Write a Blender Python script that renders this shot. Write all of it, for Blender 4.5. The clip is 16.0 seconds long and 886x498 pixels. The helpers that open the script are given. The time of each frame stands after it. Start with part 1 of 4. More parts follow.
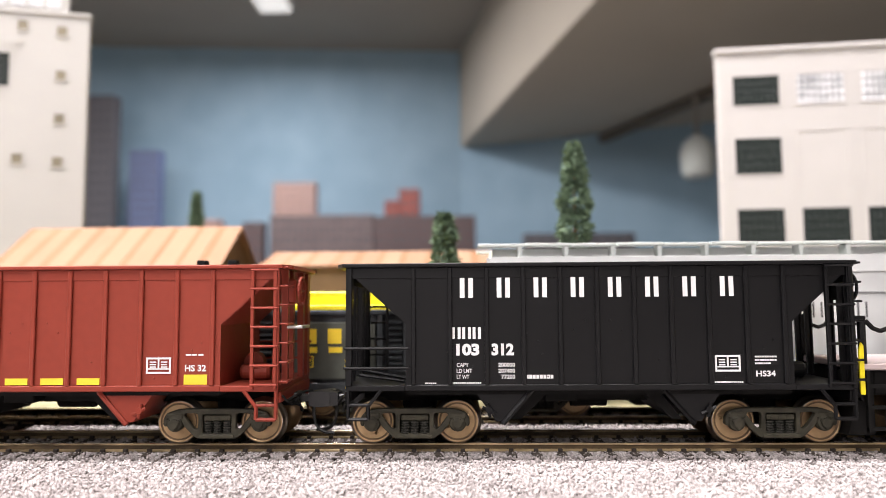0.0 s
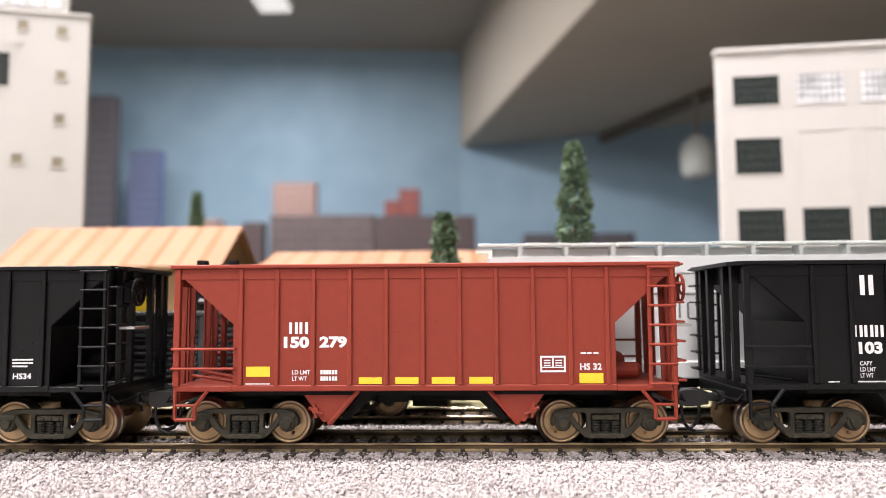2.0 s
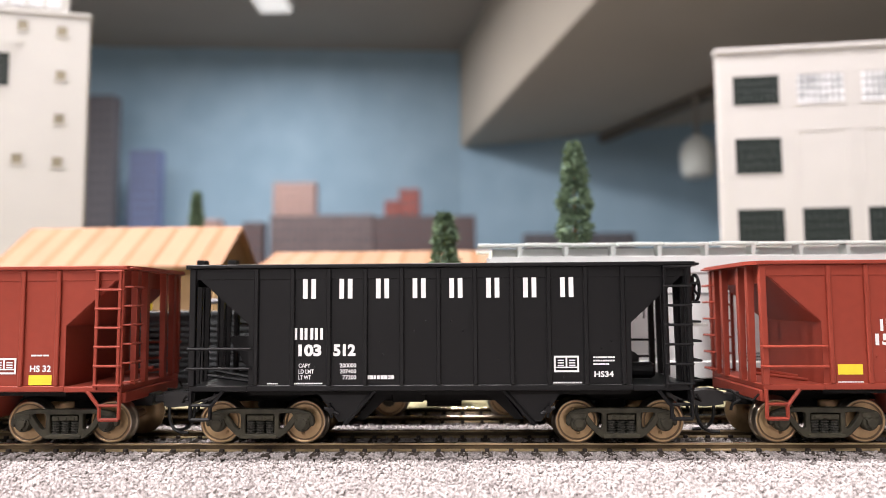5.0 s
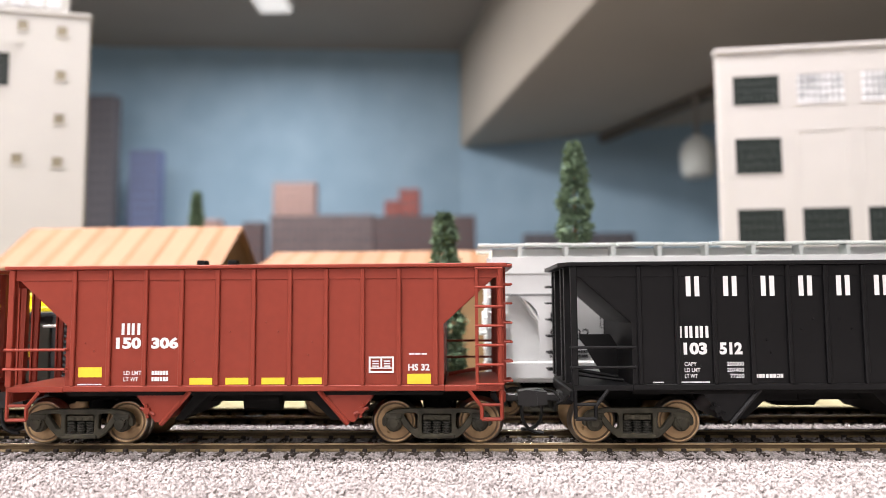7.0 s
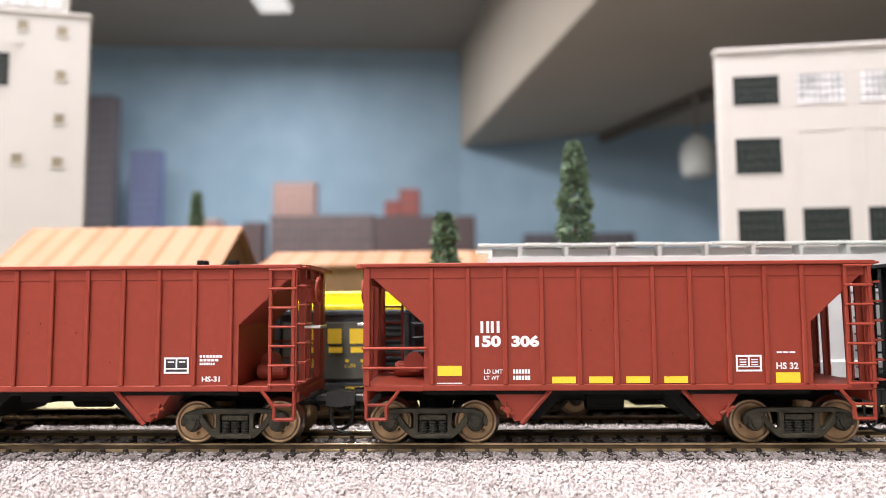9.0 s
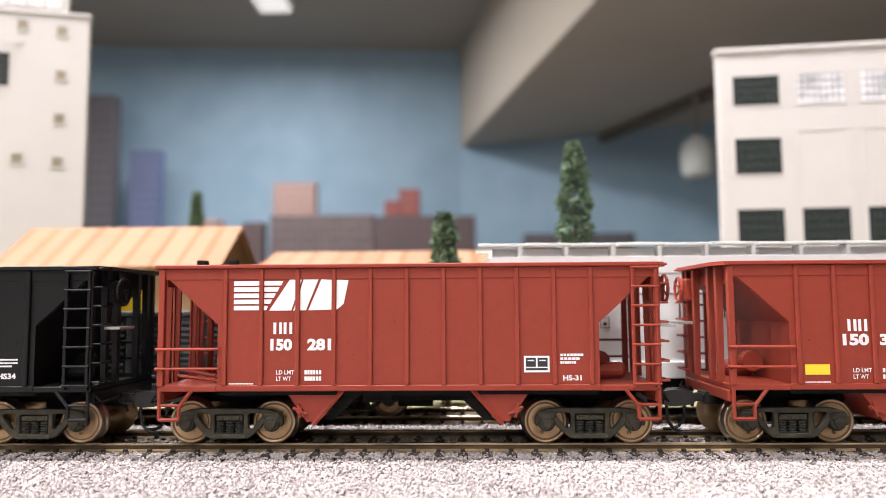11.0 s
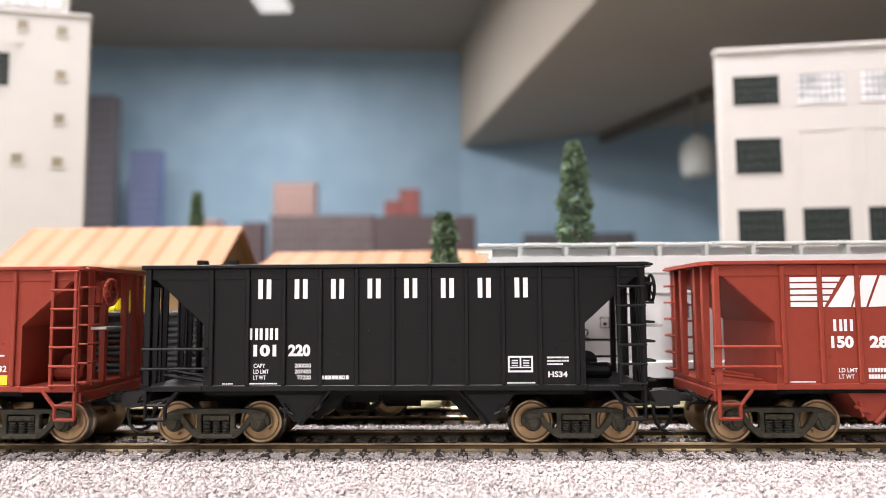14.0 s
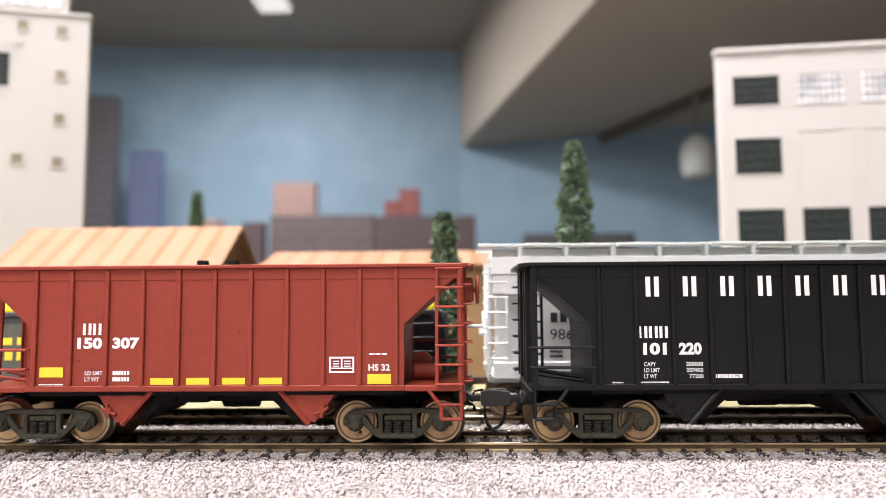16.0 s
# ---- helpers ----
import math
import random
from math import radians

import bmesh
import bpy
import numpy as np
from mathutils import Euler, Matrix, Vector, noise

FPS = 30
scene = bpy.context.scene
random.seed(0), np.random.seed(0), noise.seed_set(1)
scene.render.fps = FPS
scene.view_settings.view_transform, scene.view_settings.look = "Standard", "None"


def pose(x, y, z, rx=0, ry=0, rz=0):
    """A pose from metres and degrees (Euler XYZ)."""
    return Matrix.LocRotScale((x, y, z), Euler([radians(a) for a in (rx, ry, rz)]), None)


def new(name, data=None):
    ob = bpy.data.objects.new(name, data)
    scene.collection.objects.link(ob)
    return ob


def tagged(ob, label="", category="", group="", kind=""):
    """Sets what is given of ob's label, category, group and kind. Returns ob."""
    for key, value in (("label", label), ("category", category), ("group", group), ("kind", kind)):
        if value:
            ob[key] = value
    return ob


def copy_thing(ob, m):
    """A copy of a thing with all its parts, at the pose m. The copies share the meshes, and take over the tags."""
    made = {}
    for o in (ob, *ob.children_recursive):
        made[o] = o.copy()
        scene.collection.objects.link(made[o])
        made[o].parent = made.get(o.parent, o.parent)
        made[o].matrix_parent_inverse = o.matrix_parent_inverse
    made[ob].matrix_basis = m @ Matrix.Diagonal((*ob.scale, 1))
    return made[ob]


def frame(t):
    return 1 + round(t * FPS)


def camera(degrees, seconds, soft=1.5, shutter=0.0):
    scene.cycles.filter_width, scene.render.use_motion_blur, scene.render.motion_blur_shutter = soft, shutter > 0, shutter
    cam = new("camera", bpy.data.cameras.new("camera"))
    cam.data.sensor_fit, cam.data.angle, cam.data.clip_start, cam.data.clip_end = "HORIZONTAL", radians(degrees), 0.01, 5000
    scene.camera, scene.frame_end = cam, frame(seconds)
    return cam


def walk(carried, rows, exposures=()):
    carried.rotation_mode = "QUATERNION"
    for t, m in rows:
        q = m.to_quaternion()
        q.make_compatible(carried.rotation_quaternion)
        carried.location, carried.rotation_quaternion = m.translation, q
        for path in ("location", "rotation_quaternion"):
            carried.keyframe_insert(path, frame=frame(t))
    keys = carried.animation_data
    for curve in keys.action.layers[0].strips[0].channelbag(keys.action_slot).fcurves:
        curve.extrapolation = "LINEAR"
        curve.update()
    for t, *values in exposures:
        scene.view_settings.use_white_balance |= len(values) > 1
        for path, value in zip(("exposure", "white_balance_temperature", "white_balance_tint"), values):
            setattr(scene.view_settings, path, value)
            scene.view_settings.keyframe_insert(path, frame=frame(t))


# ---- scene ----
cam = camera(65.0, 16.0, soft=0.6)
EYE = Matrix(((0.99963, 0.00845, 0.02602, 0.0), (0.02661, -0.08003, -0.99644, -0.1855), (-0.00633, 0.99676, -0.08023, 0.0378), (0, 0, 0, 1)))
walk(cam, [(0.0, EYE), (16.0, EYE)])
cam.data.dof.use_dof = True
cam.data.dof.focus_distance = 0.167
cam.data.dof.aperture_fstop = 11.5
scene.view_settings.exposure = 0.0

# ---- world and lamps ----
world = bpy.data.worlds.new("room_air")
scene.world = world
world.use_nodes = True
world.node_tree.nodes["Background"].inputs[0].default_value = (0.9, 0.95, 1.0, 1)
world.node_tree.nodes["Background"].inputs[1].default_value = 0.02


def ceiling_lamp(x, y, z, sx, sy, watts, colour=(1.0, 0.945, 0.955)):
    data = bpy.data.lights.new("tube_light", "AREA")
    data.shape, data.size, data.size_y, data.energy, data.color = "RECTANGLE", sx, sy, watts, colour
    ob = new("tube_light", data)
    ob.location = (x, y, z)
    return ob


CEIL = 1.19
# x, y, power, along: long tubes run along x or y under the ceiling
FIXTURES = ((-0.69, 1.79, 21, "y"), (-1.7, 0.9, 6, "y"), (-0.42, -0.05, 47, "x"), (-1.60, -0.03, 36, "x"), (-0.85, -0.95, 19, "y"), (-0.15, -0.95, 20, "y"), (-1.1, -2.6, 12, "y"), (-0.1, -2.6, 10, "y"), (-1.1, -4.2, 18, "y"), (-0.1, -4.2, 16, "y"))
for lx, ly, lw, along in FIXTURES:
    ceiling_lamp(lx, ly, CEIL - 0.065, *((0.12, 1.1) if along == "y" else (1.1, 0.12)), lw)

# ---- materials ----


def mat(name, colour, rough=0.5, metal=0.0, grain=0.06, size=400.0, bump=0.0, bump_size=900.0, tint=None, spec=0.5, island=0.0, each=0.0):
    """A painted, plastic or metal surface with fine grain and broader patches."""
    m = bpy.data.materials.new(name)
    m.use_nodes = True
    n, l = m.node_tree.nodes, m.node_tree.links
    b = n["Principled BSDF"]
    b.inputs["Roughness"].default_value, b.inputs["Metallic"].default_value = rough, metal
    b.inputs["Specular IOR Level"].default_value = spec
    co = n.new("ShaderNodeTexCoord")
    fine, broad = n.new("ShaderNodeTexNoise"), n.new("ShaderNodeTexNoise")
    fine.inputs["Scale"].default_value, fine.inputs["Detail"].default_value = size, 4
    broad.inputs["Scale"].default_value, broad.inputs["Detail"].default_value = size / 11, 3
    for t in (fine, broad):
        l.new(co.outputs["Object"], t.inputs["Vector"])
    add = n.new("ShaderNodeMath")
    l.new(fine.outputs["Fac"], add.inputs[0])
    l.new(broad.outputs["Fac"], add.inputs[1])
    last = add.outputs[0]
    if island or each:
        src = n.new("ShaderNodeNewGeometry") if island else n.new("ShaderNodeObjectInfo")
        k = n.new("ShaderNodeMath")
        k.operation, k.inputs[1].default_value = "MULTIPLY_ADD", (island or each)
        l.new(src.outputs["Random Per Island" if island else "Random"], k.inputs[0])
        l.new(last, k.inputs[2])
        last = k.outputs[0]
    ramp = n.new("ShaderNodeMapRange")
    extra = island or each
    ramp.inputs["From Min"].default_value, ramp.inputs["From Max"].default_value = 0.65, 1.35 + extra
    l.new(last, ramp.inputs["Value"])
    mix = n.new("ShaderNodeMix")
    mix.data_type = "RGBA"
    lo = [c * (1 - grain) for c in colour]
    hi = tint or [min(1, c * (1 + grain)) for c in colour]
    mix.inputs["A"].default_value, mix.inputs["B"].default_value = (*lo, 1), (*hi, 1)
    l.new(ramp.outputs["Result"], mix.inputs["Factor"])
    l.new(mix.outputs["Result"], b.inputs["Base Color"])
    rr = n.new("ShaderNodeMapRange")
    rr.inputs["To Min"].default_value, rr.inputs["To Max"].default_value = max(0.02, rough - 0.08), min(1, rough + 0.1)
    l.new(broad.outputs["Fac"], rr.inputs["Value"])
    l.new(rr.outputs["Result"], b.inputs["Roughness"])
    if bump:
        t = n.new("ShaderNodeTexNoise")
        t.inputs["Scale"].default_value, t.inputs["Detail"].default_value = bump_size, 5
        l.new(co.outputs["Object"], t.inputs["Vector"])
        bp = n.new("ShaderNodeBump")
        bp.inputs["Strength"].default_value, bp.inputs["Distance"].default_value = bump, 0.0004
        l.new(t.outputs["Fac"], bp.inputs["Height"])
        l.new(bp.outputs["Normal"], b.inputs["Normal"])
    return m


RED = mat("oxide_red_paint", (0.248, 0.041, 0.0245), 0.48, spec=0.22, grain=0.06, size=500, bump=0.03, bump_size=3000)
BLACK = mat("black_paint", (0.0040, 0.0039, 0.0043), 0.42, spec=0.24, grain=0.15, size=500, bump=0.03, bump_size=3000)
WHITE_INK = mat("white_ink", (0.76, 0.755, 0.75), 0.6, grain=0.03, size=1500)
YELLOW_INK = mat("yellow_ink", (0.86, 0.60, 0.03), 0.6, grain=0.05, size=1500)
DIRTY_INK = mat("dark_ink", (0.02, 0.02, 0.022), 0.6)
TRUCK = mat("truck_plastic", (0.020, 0.019, 0.014), 0.62, grain=0.45, size=350, tint=(0.062, 0.056, 0.038), bump=0.15, bump_size=2500, spec=0.2)
SPRING = mat("black_spring", (0.028, 0.027, 0.022), 0.6, grain=0.4, size=350, spec=0.25)
DRAFT_GEAR = mat("glossy_black_coupler", (0.010, 0.010, 0.010), 0.3, grain=0.3, size=500, spec=0.4, bump=0.1, bump_size=900)
WHEEL = mat("browned_wheel_metal", (0.25, 0.160, 0.075), 0.34, metal=0.5, grain=0.3, size=260, tint=(0.50, 0.34, 0.18), bump=0.06)
WHEEL_RIM = mat("dark_wheel_groove", (0.14, 0.088, 0.045), 0.5, metal=0.2, grain=0.3, size=300)
TREAD = mat("polished_tread", (0.36, 0.31, 0.25), 0.30, metal=1.0, grain=0.1, size=800)
STEEL = mat("bare_metal", (0.55, 0.54, 0.52), 0.35, metal=0.9)
UNDER = mat("black_plastic", (0.008, 0.0075, 0.007), 0.7, grain=0.3, size=400, spec=0.12)
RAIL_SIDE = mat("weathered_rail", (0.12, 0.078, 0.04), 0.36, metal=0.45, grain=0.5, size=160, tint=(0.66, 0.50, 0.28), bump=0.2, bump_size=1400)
# darker rail tone: the shade below the railhead is put into the colour
RAIL_WEB = mat("shaded_rail_web", (0.045, 0.029, 0.016), 0.6, metal=0.1, grain=0.5, size=220, tint=(0.13, 0.088, 0.045), spec=0.3)
RAIL_TOP = mat("rail_head", (0.50, 0.44, 0.34), 0.25, metal=1.0, grain=0.2, size=300)
TIE = mat("brown_black_tie", (0.024, 0.019, 0.016), 0.75, spec=0.2, grain=0.35, size=250, bump=0.3, bump_size=1500, each=0.5, tint=(0.06, 0.048, 0.04))
BALLAST = mat("pink_grey_ballast", (0.26, 0.232, 0.224), 0.95, grain=0.25, size=900, tint=(0.52, 0.475, 0.465), island=1.1, spec=0.2)
BED = mat("ballast_bed", (0.30, 0.272, 0.266), 0.95, grain=0.4, size=700, bump=1.0, bump_size=700, tint=(0.42, 0.39, 0.38))
GRASS = mat("static_grass", (0.24, 0.225, 0.10), 0.95, grain=0.5, size=160, tint=(0.48, 0.43, 0.26), bump=1.0, bump_size=900)
SCENERY = mat("dull_scenery_base", (0.17, 0.155, 0.14), 0.95, grain=0.3, size=40, tint=(0.24, 0.22, 0.20), bump=0.6, bump_size=300)
GREY_CAR = mat("light_grey_paint", (0.72, 0.73, 0.72), 0.45, grain=0.04, size=300)
WALKWAY = mat("galvanised_walkway", (0.62, 0.66, 0.63), 0.45, grain=0.06, size=400)
GOND = mat("charcoal_paint", (0.034, 0.038, 0.042), 0.55, spec=0.3, grain=0.25, size=250, tint=(0.075, 0.080, 0.082))
YELLOW = mat("machine_yellow", (0.90, 0.74, 0.010), 0.45, grain=0.05, size=300)
WOOD = mat("balsa_roof", (0.72, 0.45, 0.19), 0.75, grain=0.15, size=60, tint=(0.86, 0.62, 0.34), bump=0.2, bump_size=300)
WOOD_DARK = mat("brown_wood", (0.20, 0.12, 0.055), 0.75, grain=0.2, size=80, bump=0.2, bump_size=400)
STUCCO = mat("cream_wall", (0.365, 0.354, 0.333), 0.75, grain=0.03, size=60, bump=0.1, bump_size=600)
STUCCO_B = mat("warm_white_wall", (0.44, 0.42, 0.405), 0.7, grain=0.03, size=60, bump=0.1, bump_size=600)
SKY_WALL = mat("painted_sky_wall", (0.27, 0.415, 0.535), 0.85, grain=0.10, size=6, tint=(0.35, 0.495, 0.61))
ROOM_WALL = mat("dim_room_paint", (0.16, 0.15, 0.14), 0.9, grain=0.05, size=5)
CEILING = mat("ceiling_paint", (0.30, 0.277, 0.245), 0.9, grain=0.05, size=5)
SOFFIT = mat("soffit_paint", (0.46, 0.42, 0.355), 0.9, grain=0.05, size=5)


def window_glass():
    m = bpy.data.materials.new("dark_window_glass")
    m.use_nodes = True
    b = m.node_tree.nodes["Principled BSDF"]
    b.inputs["Base Color"].default_value = (0.022, 0.027, 0.026, 1)
    b.inputs["Roughness"].default_value = 0.12
    return m


GLASS = window_glass()


def glow(name, colour, strength):
    m = bpy.data.materials.new(name)
    m.use_nodes = True
    b = m.node_tree.nodes["Principled BSDF"]
    b.inputs["Base Color"].default_value = (*colour, 1)
    b.inputs["Emission Color"].default_value = (*colour, 1)
    b.inputs["Emission Strength"].default_value = strength
    return m


DIFFUSER = glow("lamp_diffuser", (1.0, 0.97, 0.94), 0.62)

# ---- mesh tools, in millimetres ----
MM = 0.001


def part(name, bm, material, parent=None, label="", smooth=False):
    me = bpy.data.meshes.new(name)
    bmesh.ops.scale(bm, vec=(MM, MM, MM), verts=bm.verts)
    bm.normal_update()
    bm.to_mesh(me)
    bm.free()
    if smooth:
        for p in me.polygons:
            p.use_smooth = True
    for m in (material if isinstance(material, (list, tuple)) else [material]):
        me.materials.append(m)
    ob = new(name, me)
    if parent:
        ob.parent = parent
    if label:
        tagged(ob, label)
    return ob


def again(name, ob, parent, m):
    """Another part on the same mesh at the pose m (metres)."""
    o = new(name, ob.data)
    o.parent = parent
    o.matrix_basis = m
    return o


def thing(name, label, category, m=None, group="", kind=""):
    e = new(name)
    e.empty_display_size = 0.01
    if m is not None:
        e.matrix_basis = m
    return tagged(e, label, category, group, kind)


def box(bm, x0, x1, y0, y1, z0, z1, bevel=0.0, mi=0):
    vs = [bm.verts.new((x, y, z)) for x in (x0, x1) for y in (y0, y1) for z in (z0, z1)]
    fs = [bm.faces.new([vs[i] for i in q]) for q in ((0, 1, 3, 2), (4, 6, 7, 5), (0, 4, 5, 1), (2, 3, 7, 6), (0, 2, 6, 4), (1, 5, 7, 3))]
    for f in fs:
        f.material_index = mi
    if bevel:
        es = list({e for f in fs for e in f.edges})
        bmesh.ops.bevel(bm, geom=es, offset=bevel, segments=1, affect="EDGES")
    return bm


def prism(bm, pts, y0, y1, mi=0):
    """A polygon of (x, z) points pushed from y0 to y1."""
    a = [bm.verts.new((x, y0, z)) for x, z in pts]
    b = [bm.verts.new((x, y1, z)) for x, z in pts]
    n = len(pts)
    fs = [bm.faces.new(a), bm.faces.new(b[::-1])]
    fs += [bm.faces.new((a[i], b[i], b[(i + 1) % n], a[(i + 1) % n])) for i in range(n)]
    for f in fs:
        f.material_index = mi
    bmesh.ops.recalc_face_normals(bm, faces=fs)
    return bm


def rod(bm, a, b, r, sides=8, mi=0):
    a, b = Vector(a), Vector(b)
    q = (b - a).to_track_quat("Z", "Y")
    r0, r1 = [], []
    for i in range(sides):
        o = q @ Vector((r * math.cos(2 * math.pi * i / sides), r * math.sin(2 * math.pi * i / sides), 0))
        r0.append(bm.verts.new(a + o)), r1.append(bm.verts.new(b + o))
    fs = [bm.faces.new((r0[i], r0[(i + 1) % sides], r1[(i + 1) % sides], r1[i])) for i in range(sides)]
    fs += [bm.faces.new(r0[::-1]), bm.faces.new(r1)]
    for f in fs:
        f.material_index = mi
    return bm


def path(bm, pts, r, sides=8):
    for a, b in zip(pts, pts[1:]):
        rod(bm, a, b, r, sides)
    return bm


def lathe(bm, prof, centre, axis="Y", sides=28, mi=None):
    """A turned shape: prof rows (along, radius), optionally a material index for each stretch."""
    cx, cy, cz = centre
    rings = []
    for al, r in prof:
        ring = []
        for i in range(sides):
            c, s = r * math.cos(2 * math.pi * i / sides), r * math.sin(2 * math.pi * i / sides)
            p = {"Y": (cx + c, cy + al, cz + s), "X": (cx + al, cy + c, cz + s), "Z": (cx + c, cy + s, cz + al)}[axis]
            ring.append(bm.verts.new(p))
        rings.append(ring)
    for k in range(len(rings) - 1):
        for i in range(sides):
            f = bm.faces.new((rings[k][i], rings[k][(i + 1) % sides], rings[k + 1][(i + 1) % sides], rings[k + 1][i]))
            f.material_index = mi[k] if mi else 0
    f0, f1 = bm.faces.new(rings[0][::-1]), bm.faces.new(rings[-1])
    if mi:
        f0.material_index, f1.material_index = mi[0], mi[-1]
    bmesh.ops.recalc_face_normals(bm, faces=bm.faces)
    return bm


def B():
    return bmesh.new()


def words(name, text, x0, x1, z0, z1, y, material, parent, bold=0.0, label=""):
    """Lettering that faces the camera's side, fitted into a box on the plane y."""
    cu = bpy.data.curves.new(name, "FONT")
    cu.body, cu.size, cu.extrude, cu.offset, cu.resolution_u = text, 1.0, 0.0, bold, 3
    ob = bpy.data.objects.new(name, cu)
    scene.collection.objects.link(ob)
    bpy.context.view_layer.update()
    me = bpy.data.meshes.new_from_object(ob.evaluated_get(bpy.context.evaluated_depsgraph_get()))
    bpy.data.objects.remove(ob)
    n = len(me.vertices)
    co = np.empty(n * 3)
    me.vertices.foreach_get("co", co)
    co = co.reshape(-1, 3)
    lo, hi = co.min(0), co.max(0)
    out = np.empty_like(co)
    out[:, 0] = (x0 + (co[:, 0] - lo[0]) / (hi[0] - lo[0]) * (x1 - x0)) * MM
    out[:, 1] = y * MM
    out[:, 2] = (z0 + (co[:, 1] - lo[1]) / (hi[1] - lo[1]) * (z1 - z0)) * MM
    me.vertices.foreach_set("co", out.ravel())
    me.materials.clear()
    me.materials.append(material)
    me.update()
    o = new(name, me)
    o.parent = parent
    if label:
        tagged(o, label)
    return o


def bars(name, rects, y, material, parent, label="", depth=0.06):
    """Flat printed shapes, rows (x0, x1, z0, z1)."""
    bm = B()
    for x0, x1, z0, z1 in rects:
        box(bm, x0, x1, y - depth, y, z0, z1)
    return part(name, bm, material, parent, label)

# ---- the setting ----
def ground():
    bm = B()
    xs = [-3500, -900, -400, -200, -100, 0, 100, 200, 400, 900, 3500]
    ys = [-5990, -600, -200, -60, -20, 0, 30, 58, 62, 90, 140, 300, 700, 1500, 3600]
    g = [[bm.verts.new((x, y, 0.0)) for x in xs] for y in ys]
    for j in range(len(ys) - 1):
        for i in range(len(xs) - 1):
            f = bm.faces.new((g[j][i], g[j][i + 1], g[j + 1][i + 1], g[j + 1][i]))
            f.material_index = 2 if ys[j] >= 300 else 1 if ys[j] >= 62 else 0
    ob = part("ground", bm, [BED, GRASS, SCENERY])
    tagged(ob, "layout board with pale ballast bed, dry grass strip and dull scenery base", "ground", kind="structure")


def room():
    # painted sky wall in two flights that meet in a corner behind the layout
    bm = B()
    prism(bm, [(-3600, -900), (0, -900), (0, 1190), (-3600, 1190)], 0, 60)
    w = part("wall_north", bm, SKY_WALL)
    w.matrix_basis = pose(0, 2.905, 0, 0, 0, 4.5) @ pose(0, 0, 0)
    tagged(w, "sky-blue painted backdrop wall", "wall", kind="structure")
    bm = B()
    prism(bm, [(0, -900), (3600, -900), (3600, 1190), (0, 1190)], 0, 60)
    w = part("wall_east", bm, SKY_WALL)
    w.matrix_basis = pose(0, 2.905, 0, 0, 0, -22)
    tagged(w, "sky-blue painted backdrop wall under the soffit", "wall", kind="structure")
    for nm, x0, x1, y0, y1 in (("wall_west", -3660, -3600, -6000, 3400), ("wall_south", -3660, 3660, -6060, -6000), ("wall_right", 3600, 3660, -6000, 3400)):
        bm = B()
        box(bm, x0, x1, y0, y1, -900, 1190)
        tagged(part(nm, bm, ROOM_WALL), "plain dull room wall", "wall", kind="structure")
    bm = B()
    box(bm, -3660, 3660, -6060, 3500, 1190, 1250)
    tagged(part("ceiling", bm, CEILING), "plain grey-brown painted ceiling", "ceiling", kind="structure")
    # boxed-in soffit from the corner towards the camera
    bm = B()
    a, b, c, d = (1.3, 2900), (1130, -2500), (3590, -2500), (3590, 1480)
    lo = [bm.verts.new((x, y, 743)) for x, y in (a, b, c, d)]
    hi = [bm.verts.new((x, y, 1188)) for x, y in (a, b, c, d)]
    bm.faces.new(lo), bm.faces.new(hi[::-1])
    for i in range(4):
        bm.faces.new((lo[i], hi[i], hi[(i + 1) % 4], lo[(i + 1) % 4]))
    bmesh.ops.recalc_face_normals(bm, faces=bm.faces)
    tagged(part("ceiling_soffit", bm, SOFFIT), "boxed-in grey ceiling soffit with sharp lower edge", "ceiling", kind="structure")


RAILHEAD = 3.6


def track(y, name_label, x0=-620, x1=620):
    """Flex track: two rails on separate ties."""
    t = thing("railway_track", name_label, "track", pose(0, y * MM, 0), kind="structure")
    prof = [(-0.95, 1.6), (-0.95, 1.85), (-0.22, 2.1), (-0.22, 2.95), (-0.46, 3.08), (-0.46, 3.5), (-0.36, 3.6), (0.36, 3.6), (0.46, 3.5), (0.46, 3.08), (0.22, 2.95), (0.22, 2.1), (0.95, 1.85), (0.95, 1.6)]
    for s in (-1, 1):
        bm = B()
        a = [bm.verts.new((x0, s * 8.75 + p, z)) for p, z in prof]
        b = [bm.verts.new((x1, s * 8.75 + p, z)) for p, z in prof]
        n = len(prof)
        for i in range(n):
            f = bm.faces.new((a[i], b[i], b[(i + 1) % n], a[(i + 1) % n]))
            # index 2, web and underside of the head, takes the painted shade
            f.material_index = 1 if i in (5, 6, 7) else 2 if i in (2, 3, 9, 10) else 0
        bm.faces.new(a[::-1]), bm.faces.new(b)
        bmesh.ops.recalc_face_normals(bm, faces=bm.faces)
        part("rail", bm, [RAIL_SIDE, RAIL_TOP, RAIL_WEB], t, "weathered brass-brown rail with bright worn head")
    bm = B()
    box(bm, -1.25, 1.25, -14.6, 14.6, -0.4, 1.6, 0.15)
    for s in (-1, 1):
        for o in (-1, 1):
            box(bm, -0.55, 0.55, s * 8.75 + o * 1.45 - 0.45, s * 8.75 + o * 1.45 + 0.45, 1.5, 2.35, 0.12)
    first = part("tie", bm, TIE, t)
    step = 6.02
    n0 = int(300 / step)
    first.matrix_basis = pose(-n0 * step * MM, 0, 0)
    for i in range(-n0 + 1, n0 + 1):
        again("tie", first, t, pose(i * step * MM + random.uniform(-.1, .1) * MM, random.uniform(-.25, .25) * MM, 0, 0, 0, random.uniform(-.8, .8)))
    return t


